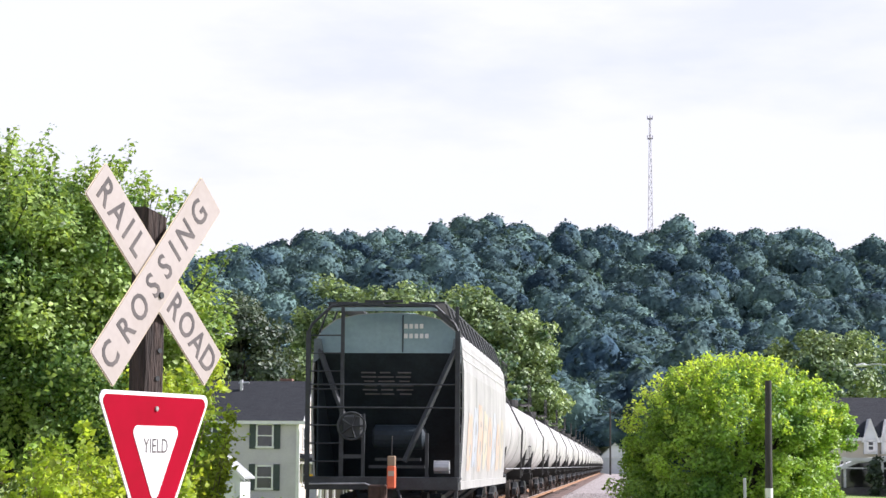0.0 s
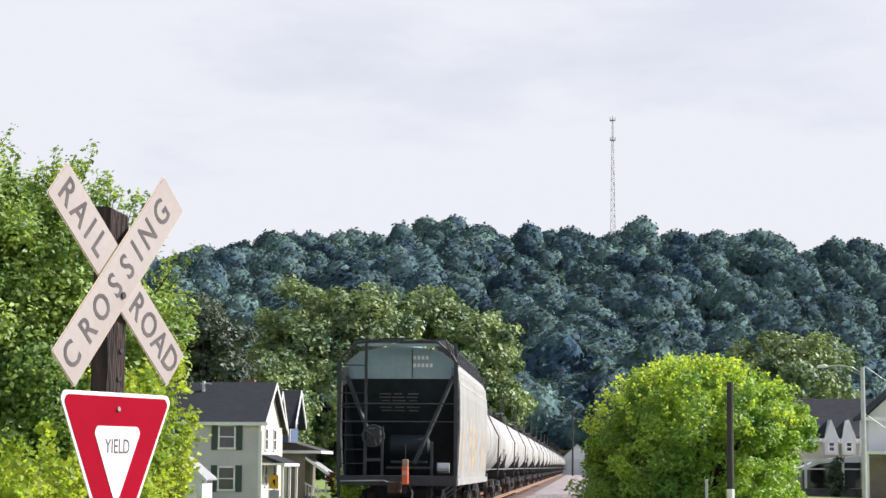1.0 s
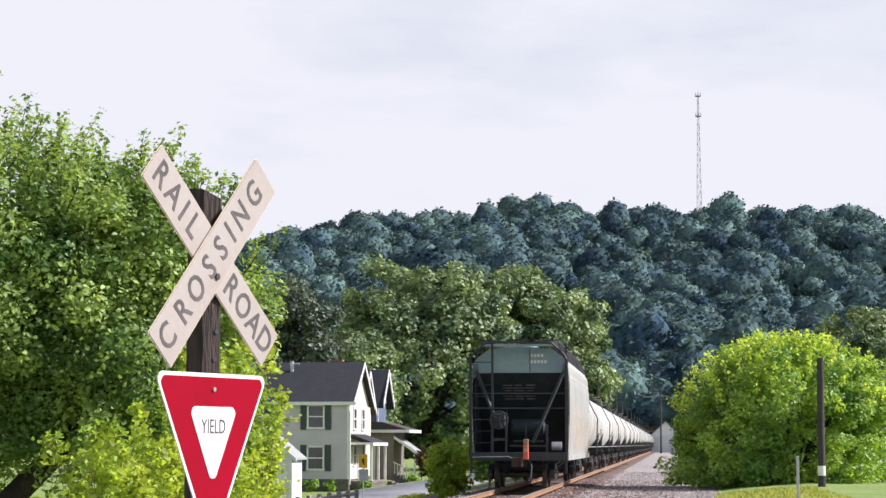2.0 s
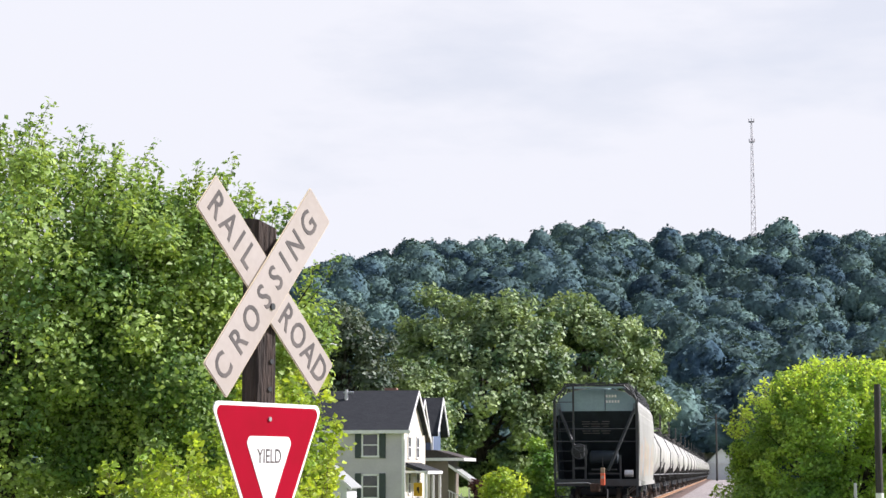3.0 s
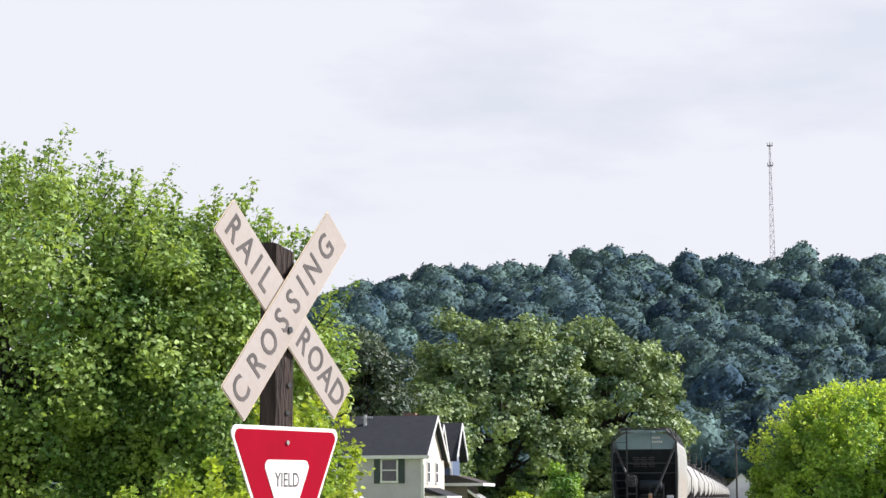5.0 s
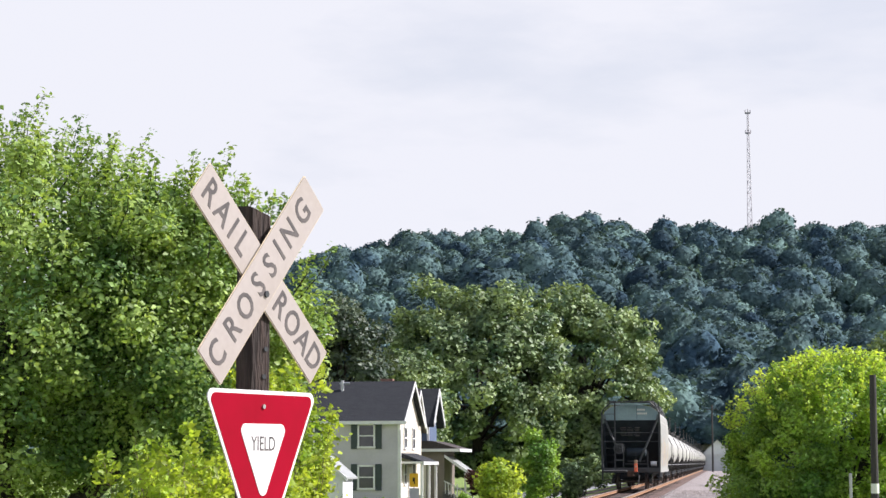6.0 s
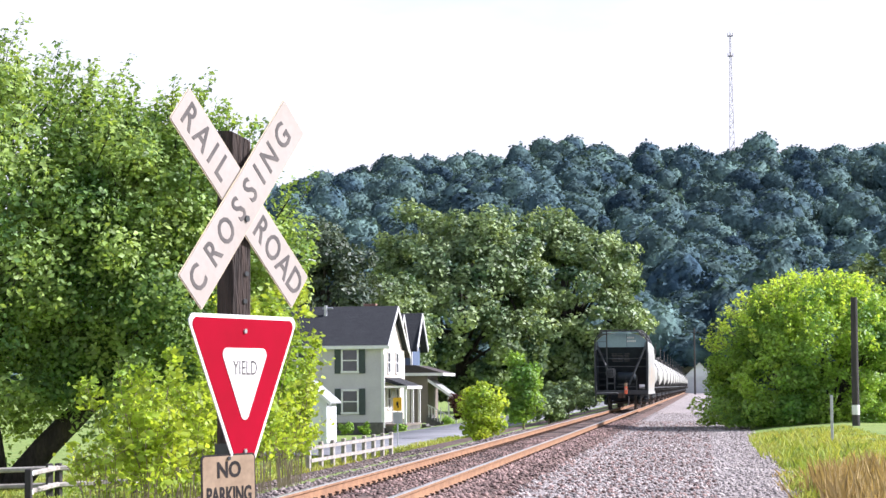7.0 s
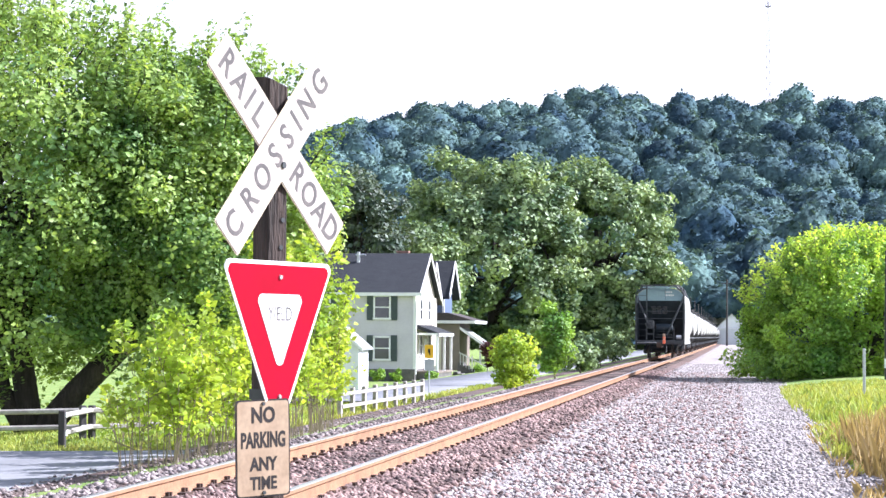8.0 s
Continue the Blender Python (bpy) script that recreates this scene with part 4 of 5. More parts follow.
def farmhouse():
    """The grey two-storey house beside the street; origin at the near street corner on the ground."""
    h = root("grey_house", pose(-20.8, 123, -1.15), "grey clapboard two-storey house with dark roof and green shutters", "house")
    X0, D, ZE, ZR = -8.6, 8.2, 5.75, 8.3
    part("foundation", boxes((X0 / 2, D / 2, .25, -X0 + .06, D + .06, .8)), M["found"], h, "grey stone foundation")
    part("wall", boxes((X0 / 2, D / 2, 3.2, -X0, D, 5.1)), M["siding"], h)
    clapboards(h, X0, 0, .66, ZE, 0, M["siding"])
    side = pose(0, 0, 0, 0, 0, 90)
    # street side lighter and warmer than the front: sunlight put into its cream
    part("gable", prism(bmesh.new(), [(0, ZE), (D, ZE), (D / 2, ZR)], -.06, .02, "x"), M["cream"], h, "cream gable wall with sunlight put into its colour")
    part("gable", prism(bmesh.new(), [(0, ZE), (D, ZE), (D / 2, ZR)], X0, X0 + .06, "x"), M["siding"], h)
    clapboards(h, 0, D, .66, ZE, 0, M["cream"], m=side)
    part("corner_trim", boxes((0.0, -.03, 3.05, .16, .07, 4.8)), M["white"], h)
    part("fascia", boxes((X0 / 2 + .1, -.42, ZE - .18, -X0 + .9, .05, .22)), M["white"], h, "white eaves board")
    part("soffit", boxes((X0 / 2 + .1, -.2, ZE - .27, -X0 + .6, .42, .03)), M["white"], h)
    gable_roof(h, X0, 0, 0, D, ZE, ZR, .40)
    for s in (-1, 1):
        y0 = -.4 if s < 0 else D + .4
        bm = prism(bmesh.new(), [(y0, ZE - .42), (D / 2, ZR - .12), (D / 2, ZR + .14), (y0, ZE - .16)], .40, .45, "x")
        part("rake_board", bm, M["white"], h, "white rake board")
    part("downpipe", tubes(([(.12, -.08, .3), (.12, -.08, 5.1)], .05)), M["white"], h)
    for z in (4.72, 2.02):
        window(h, -2.16, z, .98, 1.5)
    window(h, -6.2, 4.72, .98, 1.5)
    window(h, -6.2, 2.02, .98, 1.5)
    for z in (4.6, 2.2):
        window(h, 2.2, z, .9, 1.4, m=side, shutters=False)
        window(h, 5.6, z, .9, 1.4, m=side, shutters=False)
    part("vent_pipe", tubes(([(-4.4, D / 2 - 1.0, 7.2), (-4.4, D / 2 - 1.0, 8.5)], .12), ([(-4.6, D / 2 - 1.0, 8.3), (-3.9, D / 2 - 1.0, 8.3)], .07)), M["galv"], h, "galvanised roof vent")
    part("chimney", boxes((-1.75, D / 2 + 1.4, 7.8, .75, .6, 1.6), (-1.75, D / 2 + 1.4, 8.62, .85, .7, .12)), M["brick"], h, "brick chimney")
    # cross gable behind, its cream also holding the sunlight, and street porch
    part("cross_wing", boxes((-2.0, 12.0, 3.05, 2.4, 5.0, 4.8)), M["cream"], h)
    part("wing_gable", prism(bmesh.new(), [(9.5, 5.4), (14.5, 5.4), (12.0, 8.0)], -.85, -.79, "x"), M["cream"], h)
    gable_roof(h, -3.5, -.8, 9.5, 14.5, 5.45, 8.0, .35, "x", "brown_shingle")
    for s in (-1, 1):
        y0 = 9.1 if s < 0 else 14.9
        part("rake_board", prism(bmesh.new(), [(y0, 5.0), (12, 7.88), (12, 8.16), (y0, 5.28)], -.45, -.39, "x"), M["white"], h)
    part("porch_roof", prism(bmesh.new(), [(-.1, 3.35), (.0, 3.6), (1.5, 3.05), (1.5, 2.85)], .6, 7.2, "y"), M["shingle"], h, "dark porch roof")
    part("porch_fascia", boxes((1.52, 3.9, 2.93, .06, 6.7, .2), (.75, .58, 2.97, 1.6, .06, .14)), M["white"], h)
    part("porch_floor", boxes((.75, 3.9, .45, 1.5, 6.4, .14)), M["brown_siding"], h)
    part("porch_base", boxes((.75, 3.9, .2, 1.4, 6.3, .4)), M["found"], h)
    for y in (.8, 3.9, 7.0):
        part("porch_post", boxes((1.38, y, 1.7, .16, .16, 2.4)), M["white"], h)
    part("storm_door", boxes((.04, 4.2, 1.6, .06, .95, 2.1)), M["white"], h)
    part("step", boxes((2.4, 4.0, .18, .6, 1.5, .3), (2.25, 4.0, .36, .3, 1.5, .2)), M["found"], h)
    return h


def brown_house():
    h = root("brown_house", pose(-22.4, 141, -1.3), "brown house with a flat white-edged porch roof and awning", "house")
    part("wall", boxes((-3.0, 5, 2.2, 6.6, 8, 4.0)), M["brown_siding"], h)
    part("upper_storey", boxes((-1.6, 6.5, 5.0, 3.4, 4.6, 2.6)), M["blue_siding"], h, "dark blue upper storey")
    part("corner_trim", boxes((.12, 4.2, 5.0, .16, .16, 2.6), (-.6, 4.18, 5.0, .14, .1, 2.6)), M["white"], h)
    gable_roof(h, -3.4, .2, 4.1, 8.8, 6.3, 8.75, .45, "x", "shingle")
    for s in (-1, 1):
        y0 = 3.6 if s < 0 else 9.3
        part("rake_board", prism(bmesh.new(), [(y0, 5.85), (6.45, 8.55), (6.45, 8.9), (y0, 6.2)], .66, .73, "x"), M["white"], h, "white rake board")
    part("gable", prism(bmesh.new(), [(4.1, 6.3), (8.8, 6.3), (6.45, 8.6)], .06, .14, "x"), M["white_siding"], h)
    part("porch_roof", prism(bmesh.new(), [(-.6, 4.0), (-.2, 4.75), (1.0, 4.75), (3.1, 4.15), (3.1, 3.98)], .2, 7.0, "y"), M["brown_shingle"], h, "brown porch roof")
    part("porch_fascia", boxes((1.25, .17, 4.05, 3.8, .06, .22), (3.12, 3.6, 4.05, .06, 6.9, .22)), M["white"], h, "white porch fascia")
    part("porch_wall", boxes((.7, 3.4, 2.2, 2.4, 5.6, 3.6)), M["brown_siding"], h)
    for x in (.1, .55):
        part("door_panel", boxes((x - .2, .56, 1.75, .36, .06, 2.6)), M["cream"], h)
    window(h, -1.4, 2.4, .9, 1.5, y=.97, shutters=False)
    aw = part("awning", prism(bmesh.new(), [(1.95, 3.6), (3.75, 2.35), (3.75, 2.25), (1.95, 3.5)], .4, 5.0, "y"), M["awning"], h, "grey metal awning")
    part("awning_edge", prism(bmesh.new(), [(1.95, 3.72), (3.9, 2.4), (3.9, 2.15), (1.95, 3.5)], .30, .38, "y"), M["white"], aw)
    for y in (.5, 4.8):
        part("awning_post", boxes((3.5, y, 1.2, .12, .12, 2.3)), M["white"], h)
    bal = part("stair_rail", boxes((2.9, .4, 1.05, .08, .08, 1.0)), M["white"], h, "white stair railing")
    for k in range(9):
        x = 2.0 + k * .22
        part("baluster", boxes((x, .45, 1.25 - k * .11, .05, .05, .85)), M["white"], bal)
    part("hand_rail", prism(bmesh.new(), [(1.9, 1.72), (3.95, .72), (3.95, .80), (1.9, 1.80)], .4, .5, "y"), M["white"], bal)
    for k in range(5):
        part("step", boxes((2.0 + k * .38, 1.2, .5 - k * .12, .4, 1.5, 1.0 - k * .24 if k < 4 else .1)), M["found"], h)
    return h


def shed():
    s = root("white_shed", pose(-17.45, 88, -1.0), "small white shed with a steep gable", "shed")
    part("wall", boxes((-1.1, 1.2, 1.1, 2.0, 2.4, 2.2)), M["white_siding"], s)
    part("gable", prism(bmesh.new(), [(-2.1, 2.2), (-.1, 2.2), (-1.1, 3.05)], -.0, .06), M["white_siding"], s)
    gable_roof(s, -2.1, -.1, 0, 2.4, 2.2, 3.05, .2, "y", "awning", .08)
    part("door", boxes((-.75, -.03, .95, .8, .05, 1.8)), M["white"], s)
    part("rake_board", prism(bmesh.new(), [(-1.1, 2.98), (.15, 1.93), (.15, 2.1), (-1.1, 3.18)], -.26, -.2), M["white"], s)
    return s


def right_house(m, wall, roof, w, d, ze, zr, label, along="x"):
    h = root("village_house", m, label, "house", "houses across the way")
    part("wall", boxes((w / 2, d / 2, ze / 2, w, d, ze)), M[wall], h)
    clapboards(h, 0, w, .3, ze, 0, M[wall], .16)
    if along == "x":
        for x in (0.0, w - .06):
            part("gable", prism(bmesh.new(), [(0, ze), (d, ze), (d / 2, zr)], x, x + .06, "x"), M["white_siding"], h)
    else:
        part("gable", prism(bmesh.new(), [(0, ze), (w, ze), (w / 2, zr)], 0, .06, "y"), M["white_siding"], h)
    gable_roof(h, 0, w, 0, d, ze, zr, .35, along, roof)
    part("fascia", boxes((w / 2, -.36, ze - .25, w + .8, .05, .2)), M["white"], h)
    return h


farmhouse(), brown_house(), shed()
rh = right_house(pose(13.2, 118, 0), "cream", "shingle", 5.2, 7, 3.75, 6.0, "cream sided house with a dark dormered roof")
for x in (2.1, 3.15):
    part("dormer_roof", prism(bmesh.new(), [(x - .55, 3.3), (x, 4.75), (x + .55, 3.3), (x + .45, 3.3), (x, 4.5), (x - .45, 3.3)], -.5, 2.0), M["white"], rh, "white dormer edge")
    part("dormer_wall", prism(bmesh.new(), [(x - .4, 2.6), (x - .4, 3.4), (x, 4.5), (x + .4, 3.4), (x + .4, 2.6)], -.4, 2.2), M["white_siding"], rh)
    window(rh, x, 3.1, .3, .6, y=-.43, shutters=False)
part("porch_roof", prism(bmesh.new(), [(-2.2, .95), (1.0, 2.3), (5.4, 2.75), (5.4, 2.5), (1.0, 2.05), (-2.2, .8)], -3.2, -1.0), M["white"], rh, "white sloping porch roof")
part("porch_floor", boxes((2.6, -2.1, .3, 5.6, 2.4, .6)), M["found"], rh)
# one dark sheet fills the width below the porch roof
part("porch_screen", boxes((2.7, -1.3, 1.35, 5.0, .1, 1.7)), M["glass"], rh, "dark sheet below the porch roof")
part("porch_fascia", boxes((2.7, -3.25, 2.25, 5.6, .08, .22), (2.7, -3.25, 1.75, 5.6, .06, .08)), M["white"], rh, "white porch fascia")
for x in (.2, 2.4, 5.2):
    part("porch_post", boxes((x, -3.1, 1.3, .14, .14, 2.2)), M["white"], rh)
rl = part("stair_rail", prism(bmesh.new(), [(-2.6, .1), (-.2, 1.25), (-.2, 1.33), (-2.6, .18)], -3.5, -3.42), M["awning"], rh, "grey stair railing")
for k in range(8):
    part("baluster", boxes((-2.5 + k * .3, -3.46, -.02 + k * .143, .05, .05, .75)), M["awning"], rl)
rh2 = right_house(pose(16.7, 112, 0), "white_siding", "shingle", 4.6, 3.5, 4.9, 7.0, "white sided house with a dark gabled roof", "y")
part("porch_roof", boxes((1.6, -1.2, 2.7, 4.4, 2.4, .2)), M["white"], rh2, "white porch roof")
part("porch_wall", boxes((1.6, -1.0, 1.2, 4.0, .2, 2.4)), M["brown_siding"], rh2)
for x in (-.4, 1.6, 3.6):
    part("porch_post", boxes((x, -2.2, 1.3, .14, .14, 2.7)), M["white"], rh2)

far1 = right_house(pose(-3.9, 430, -.3), "white_siding", "awning", 6.5, 9, 4.2, 7.2, "small white house at the street's far end", "y")
far2 = right_house(pose(-5.0, 470, -.3), "cream", "awning", 9.0, 8, 7.0, 10.0, "pale house far along the valley")

# ---- trees and shrubs ----
tree("mulberry_tree", (-18.7, 49, -.9), 10.3, (-2.6, 1.0, 6.25), (8.2, 6.5, 5.3), 120000, .094, L["left"], "tall loose green tree with a dark forked trunk", 420, 1.15, .30, (-1.2, 0), .30,
     seed=3, tips=130, sprays=240, limb_r=.075)
lim = bpy.data.objects["mulberry_tree"]
part("leaning_limb", limbs([(.3, 0, 0), (1.2, .1, 1.1), (2.6, .2, 2.5), (4.0, .3, 4.4), (5.2, .4, 6.0)], [.38, .34, .30, .2, .08], [(5.8, .4, 5.0), (6.3, 0, 6.3), (4.2, .8, 7.0), (3.6, -.6, 6.2)], .1, .5, 5), M["bark"], lim, "dark leaning limb", smooth=True)
part("leaning_limb", limbs([(-.2, 0, 0), (-.9, 0, 1.1), (-1.3, .2, 3.0), (-2.2, .3, 5.4)], [.30, .26, .22, .1], [(-3.6, 0, 7.0), (-1.0, .5, 7.4)], .09, .5, 6), M["bark"], lim, "dark leaning limb", smooth=True)
q = crown_points(58000, (4.0, .4, 5.6), (4.2, 3.2, 4.3), 190, .95, .35, 1.0, 8)[0]
q = np.concatenate([q, shoots_on(lim, (4.0, .4, 5.6), (4.2, 3.2, 4.3), 110, 1.1, random.Random(77), "bark")])
v, f = leaves(q[:, :3], .090, out=q[:, 3:])
ob = new("crown", big_mesh("crown", v, f, L["left"]))
ob.parent = lim

tree("maple_tree", (-28.5, 225, -1.3), 25.0, (0, 0, 12.6), (10.2, 9, 11.2), 60000, .33, L["big"], "large dark green maple behind the houses", 340, 1.6, .7, shell=.58, seed=11, tips=24, boxy=2.6, group="big maples")
tree("maple_tree", (-17.0, 236, -1.3), 25.5, (0, 0, 12.6), (9.9, 9, 11.4), 60000, .33, L["big"], "large rounded maple above the railway", 340, 1.6, .7, shell=.58, seed=12, tips=24, boxy=2.5, group="big maples")
tree("maple_tree", (-36.0, 212, -1.3), 15.0, (0, 0, 7.2), (6.0, 6, 6.6), 16000, .34, L["big"], "lower dark maple beside the houses", 120, 1.8, .5, shell=.5, seed=13, tips=14, group="big maples")
tree("dark_tree", (-36.3, 180, -1.3), 19.0, (0, 0, 10.6), (5.2, 5, 8.6), 22000, .28, L["dark"], "dark feathery evergreen tree behind the roof", 150, 1.5, .45, shell=.4, seed=14, tips=18)
tree("dark_tree", (-30.6, 186, -1.3), 15.0, (0, 0, 8.8), (3.6, 4, 6.6), 12000, .28, L["big"], "light green young tree behind the roof", 90, 1.4, .35, shell=.4, seed=15, tips=12)
tree("dark_tree", (-43.5, 185, -1.3), 17.0, (0, 0, 9.5), (6.2, 5, 7.6), 16000, .3, L["dark"], "dark tree behind the houses", 110, 1.7, .45, shell=.4, seed=16, tips=12)
tree("round_tree", (16.2, 150, -.2), 12.6, (0, 0, 7.0), (5.6, 5.5, 5.6), 26000, .22, L["big"], "rounded dull green tree behind the houses", 170, 1.2, .4, shell=.55, seed=17, tips=16)

# the round bush on the right of the gravel, stems to the ground
bush = root("round_bush", pose(4.6, 76, .15), "big round bright green bush beside the gravel", "bush")
pts, cl = crown_points(125000, (0, 0, 1.95), (4.3, 4.3, 3.55), 640, .5, .45, 1.0, 21, 2.4)
pts = pts[pts[:, 2] > 0.02]
v, f = leaves(pts[:, :3], .084, out=pts[:, 3:])
ob = new("crown", big_mesh("crown", v, f, L["bush"]))
ob.parent = bush
bm = bmesh.new()
gb = random.Random(8)
for i in range(30):
    a = gb.uniform(0, 6.28)
    r0, r1 = gb.uniform(.1, .7), gb.uniform(1.5, 3.6)
    tube(bm, [(r0 * math.cos(a), r0 * math.sin(a), -.2), (r1 * .55 * math.cos(a), r1 * .55 * math.sin(a), 1.8), (r1 * math.cos(a), r1 * math.sin(a), gb.uniform(2.6, 4.2))], [.06, .045, .012], 5, cap=False)
tagged(part("brushwood", bm, M["bark"], bush), kind="stuff")
shoots, extra = bmesh.new(), []
for i in range(330):
    a, e = gb.uniform(0, 6.28), gb.uniform(.25, 1.5)
    d = Vector((math.cos(a) * math.cos(e), math.sin(a) * math.cos(e), math.sin(e)))
    s = Vector((d.x * 4.3, d.y * 4.3, 2.0 + d.z * 3.55))
    t = s + (d + Vector((gb.uniform(-.4, .4), gb.uniform(-.4, .4), .3))).normalized() * gb.uniform(.2, .75)
    tube(shoots, [s, t], [.012, .004], 4, cap=False)
    extra += [s.lerp(t, gb.random()) + Vector((gb.gauss(0, .08), gb.gauss(0, .08), gb.gauss(0, .07))) for _ in range(24)]
tagged(part("brushwood", shoots, M["twig"], bush), kind="stuff")
# shoot leaves in the lighter colour paint a bright rim on the bush
v, f = leaves(np.array([tuple(p) for p in extra]), .085)
ob = new("shoot_leaves", big_mesh("shoot_leaves", v, f, L["tips"]))
ob.parent = bush


def sapling(base, h, spread, n, label, seed, size=.074, stems=5, bare=.3, mat_l="sap", name="sapling", group="saplings along the railway"):
    """Several thin upright stems with loose bright leaves."""
    g = random.Random(seed)
    r = root(name, pose(*base), label, "sapling", group)
    pts = []
    for s in range(stems):
        bm = bmesh.new()
        a, q = g.uniform(0, 6.28), g.uniform(0, spread)
        x, y, hh = q * math.cos(a), q * math.sin(a), h * g.uniform(.62, 1.0)
        lx, ly = g.uniform(-.24, .24) * hh, g.uniform(-.2, .2) * hh
        line = [Vector((x, y, -.25)), Vector((x + lx * .3, y + ly * .3, hh * .35)), Vector((x + lx * .7, y + ly * .7, hh * .7)), Vector((x + lx, y + ly, hh))]
        tube(bm, line, [.011, .009, .007, .003], 4, cap=False)
        for b in range(int(hh * 5)):
            k = bare + (1 - bare) * g.random() ** .75
            i = min(int(k * 3), 2)
            p = line[i].lerp(line[i + 1], k * 3 - i)
            t = p + Vector((g.gauss(0, 1), g.gauss(0, 1), g.uniform(.3, 1.4))).normalized() * g.uniform(.25, .75) * (1.3 - k)
            tube(bm, [p, t], [.007, .003], 3, cap=False)
            for _ in range(max(1, int(n / stems / (hh * 5)))):
                pts.append(p.lerp(t, g.uniform(.2, 1.12)) + Vector((g.gauss(0, .075), g.gauss(0, .075), g.gauss(0, .075))))
        part("stem", bm, M["twig"], r)
    v, f = leaves(np.array([tuple(p) for p in pts]), size)
    ob = new("foliage", big_mesh("foliage", v, f, L[mat_l]))
    ob.parent = r
    return r


gs = random.Random(31)
ROW = [(-9.15, 28.5, 1.7, 500), (-8.85, 29.5, 2.9, 1900), (-8.5, 28.8, 2.5, 1500), (-8.3, 29.8, 2.2, 1100), (-9.7, 33.5, 2.4, 1200), (-9.1, 33.0, 2.7, 1500), (-8.6, 33.4, 2.3, 1300),
       (-8.2, 31.5, 2.0, 900), (-9.9, 38.0, 3.4, 2000), (-9.3, 37.5, 4.1, 2600), (-8.8, 37.0, 4.6, 3000), (-8.9, 39.5, 4.4, 2800), (-9.2, 41.5, 4.3, 2600), (-9.0, 42.0, 3.6, 2000),
       (-8.75, 39.0, 3.3, 1800), (-9.75, 44.0, 3.2, 1700), (-8.7, 35.2, 2.8, 1500), (-8.35, 36.5, 2.6, 1300), (-10.0, 45.5, 2.6, 1100), (-9.5, 43.0, 2.6, 1000), (-10.3, 36, 2.6, 1200),
       (-9.4, 31.0, 2.3, 1000), (-10.4, 31.8, 1.5, 300)]
for k, (x, y, h, n) in enumerate(ROW):
    sapling((x, y, bed_z(x) if x > -8.6 else -.55), h, .32, int(n * .75), "bright yellow-green sapling with thin bare stems", 100 + k, stems=7, bare=.27)
# shrubs by the far shoulder
tree("green_shrub", (-8.0, 69, -.42), 2.3, (0, 0, 1.25), (.78, .75, 1.2), 5500, .085, L["sap"], "small bright green shrub on the ballast edge", 50, .36, .04, shell=.3, seed=41, tips=10, category="shrub", bark="twig")
tree("green_shrub", (-8.35, 89, -.42), 3.6, (0, 0, 1.9), (.8, .8, 1.85), 5500, .10, L["bush"], "upright green shrub beside the railway", 55, .42, .05, shell=.3, seed=42, tips=10, category="shrub", bark="twig")
tree("green_shrub", (-9.0, 112, -.5), 2.2, (0, 0, 1.1), (1.2, 1.2, .8), 3000, .13, L["big"], "low green shrub beside the street", 40, .4, .05, shell=.3, seed=43, tips=6, category="shrub", bark="twig")
tree("green_shrub", (-10.5, 150, -.6), 3.0, (0, 0, 1.5), (2.2, 2.0, 1.4), 4500, .16, L["big"], "green shrub beside the street", 40, .5, .05, shell=.3, seed=44, tips=6, category="shrub", bark="twig")
tree("plum_shrub", (-17.6, 142, -.85), 2.6, (0, 0, 1.4), (1.3, 1.2, 1.2), 3500, .13, M["plum"], "dark red-leaved shrub by the stairs", 36, .4, .05, shell=.3, seed=45, tips=6, category="shrub")
tree("dark_shrub", (14.9, 112.5, 0.0), 2.6, (0, 0, 1.3), (.45, .45, 1.25), 2200, .11, L["dark"], "dark narrow evergreen shrub by the porch", 30, .25, .05, shell=.2, seed=46, tips=5, category="shrub")
for k, (x, y, s) in enumerate([(-23.0, 121.8, .8), (-21.8, 122.0, .7), (-19.5, 122.4, .6), (-25.6, 121.6, .9), (-18.7, 139.5, .8)]):
    tree("garden_shrub", (x, y, -1.3), s * 1.2, (0, 0, s * .55), (s * .6, s * .5, s * .55), 900, .09, L["bush"], "small clipped green garden shrub", 20, .2, .03, shell=.3, seed=50 + k, tips=4, category="shrub", bark="twig", group="garden shrubs")

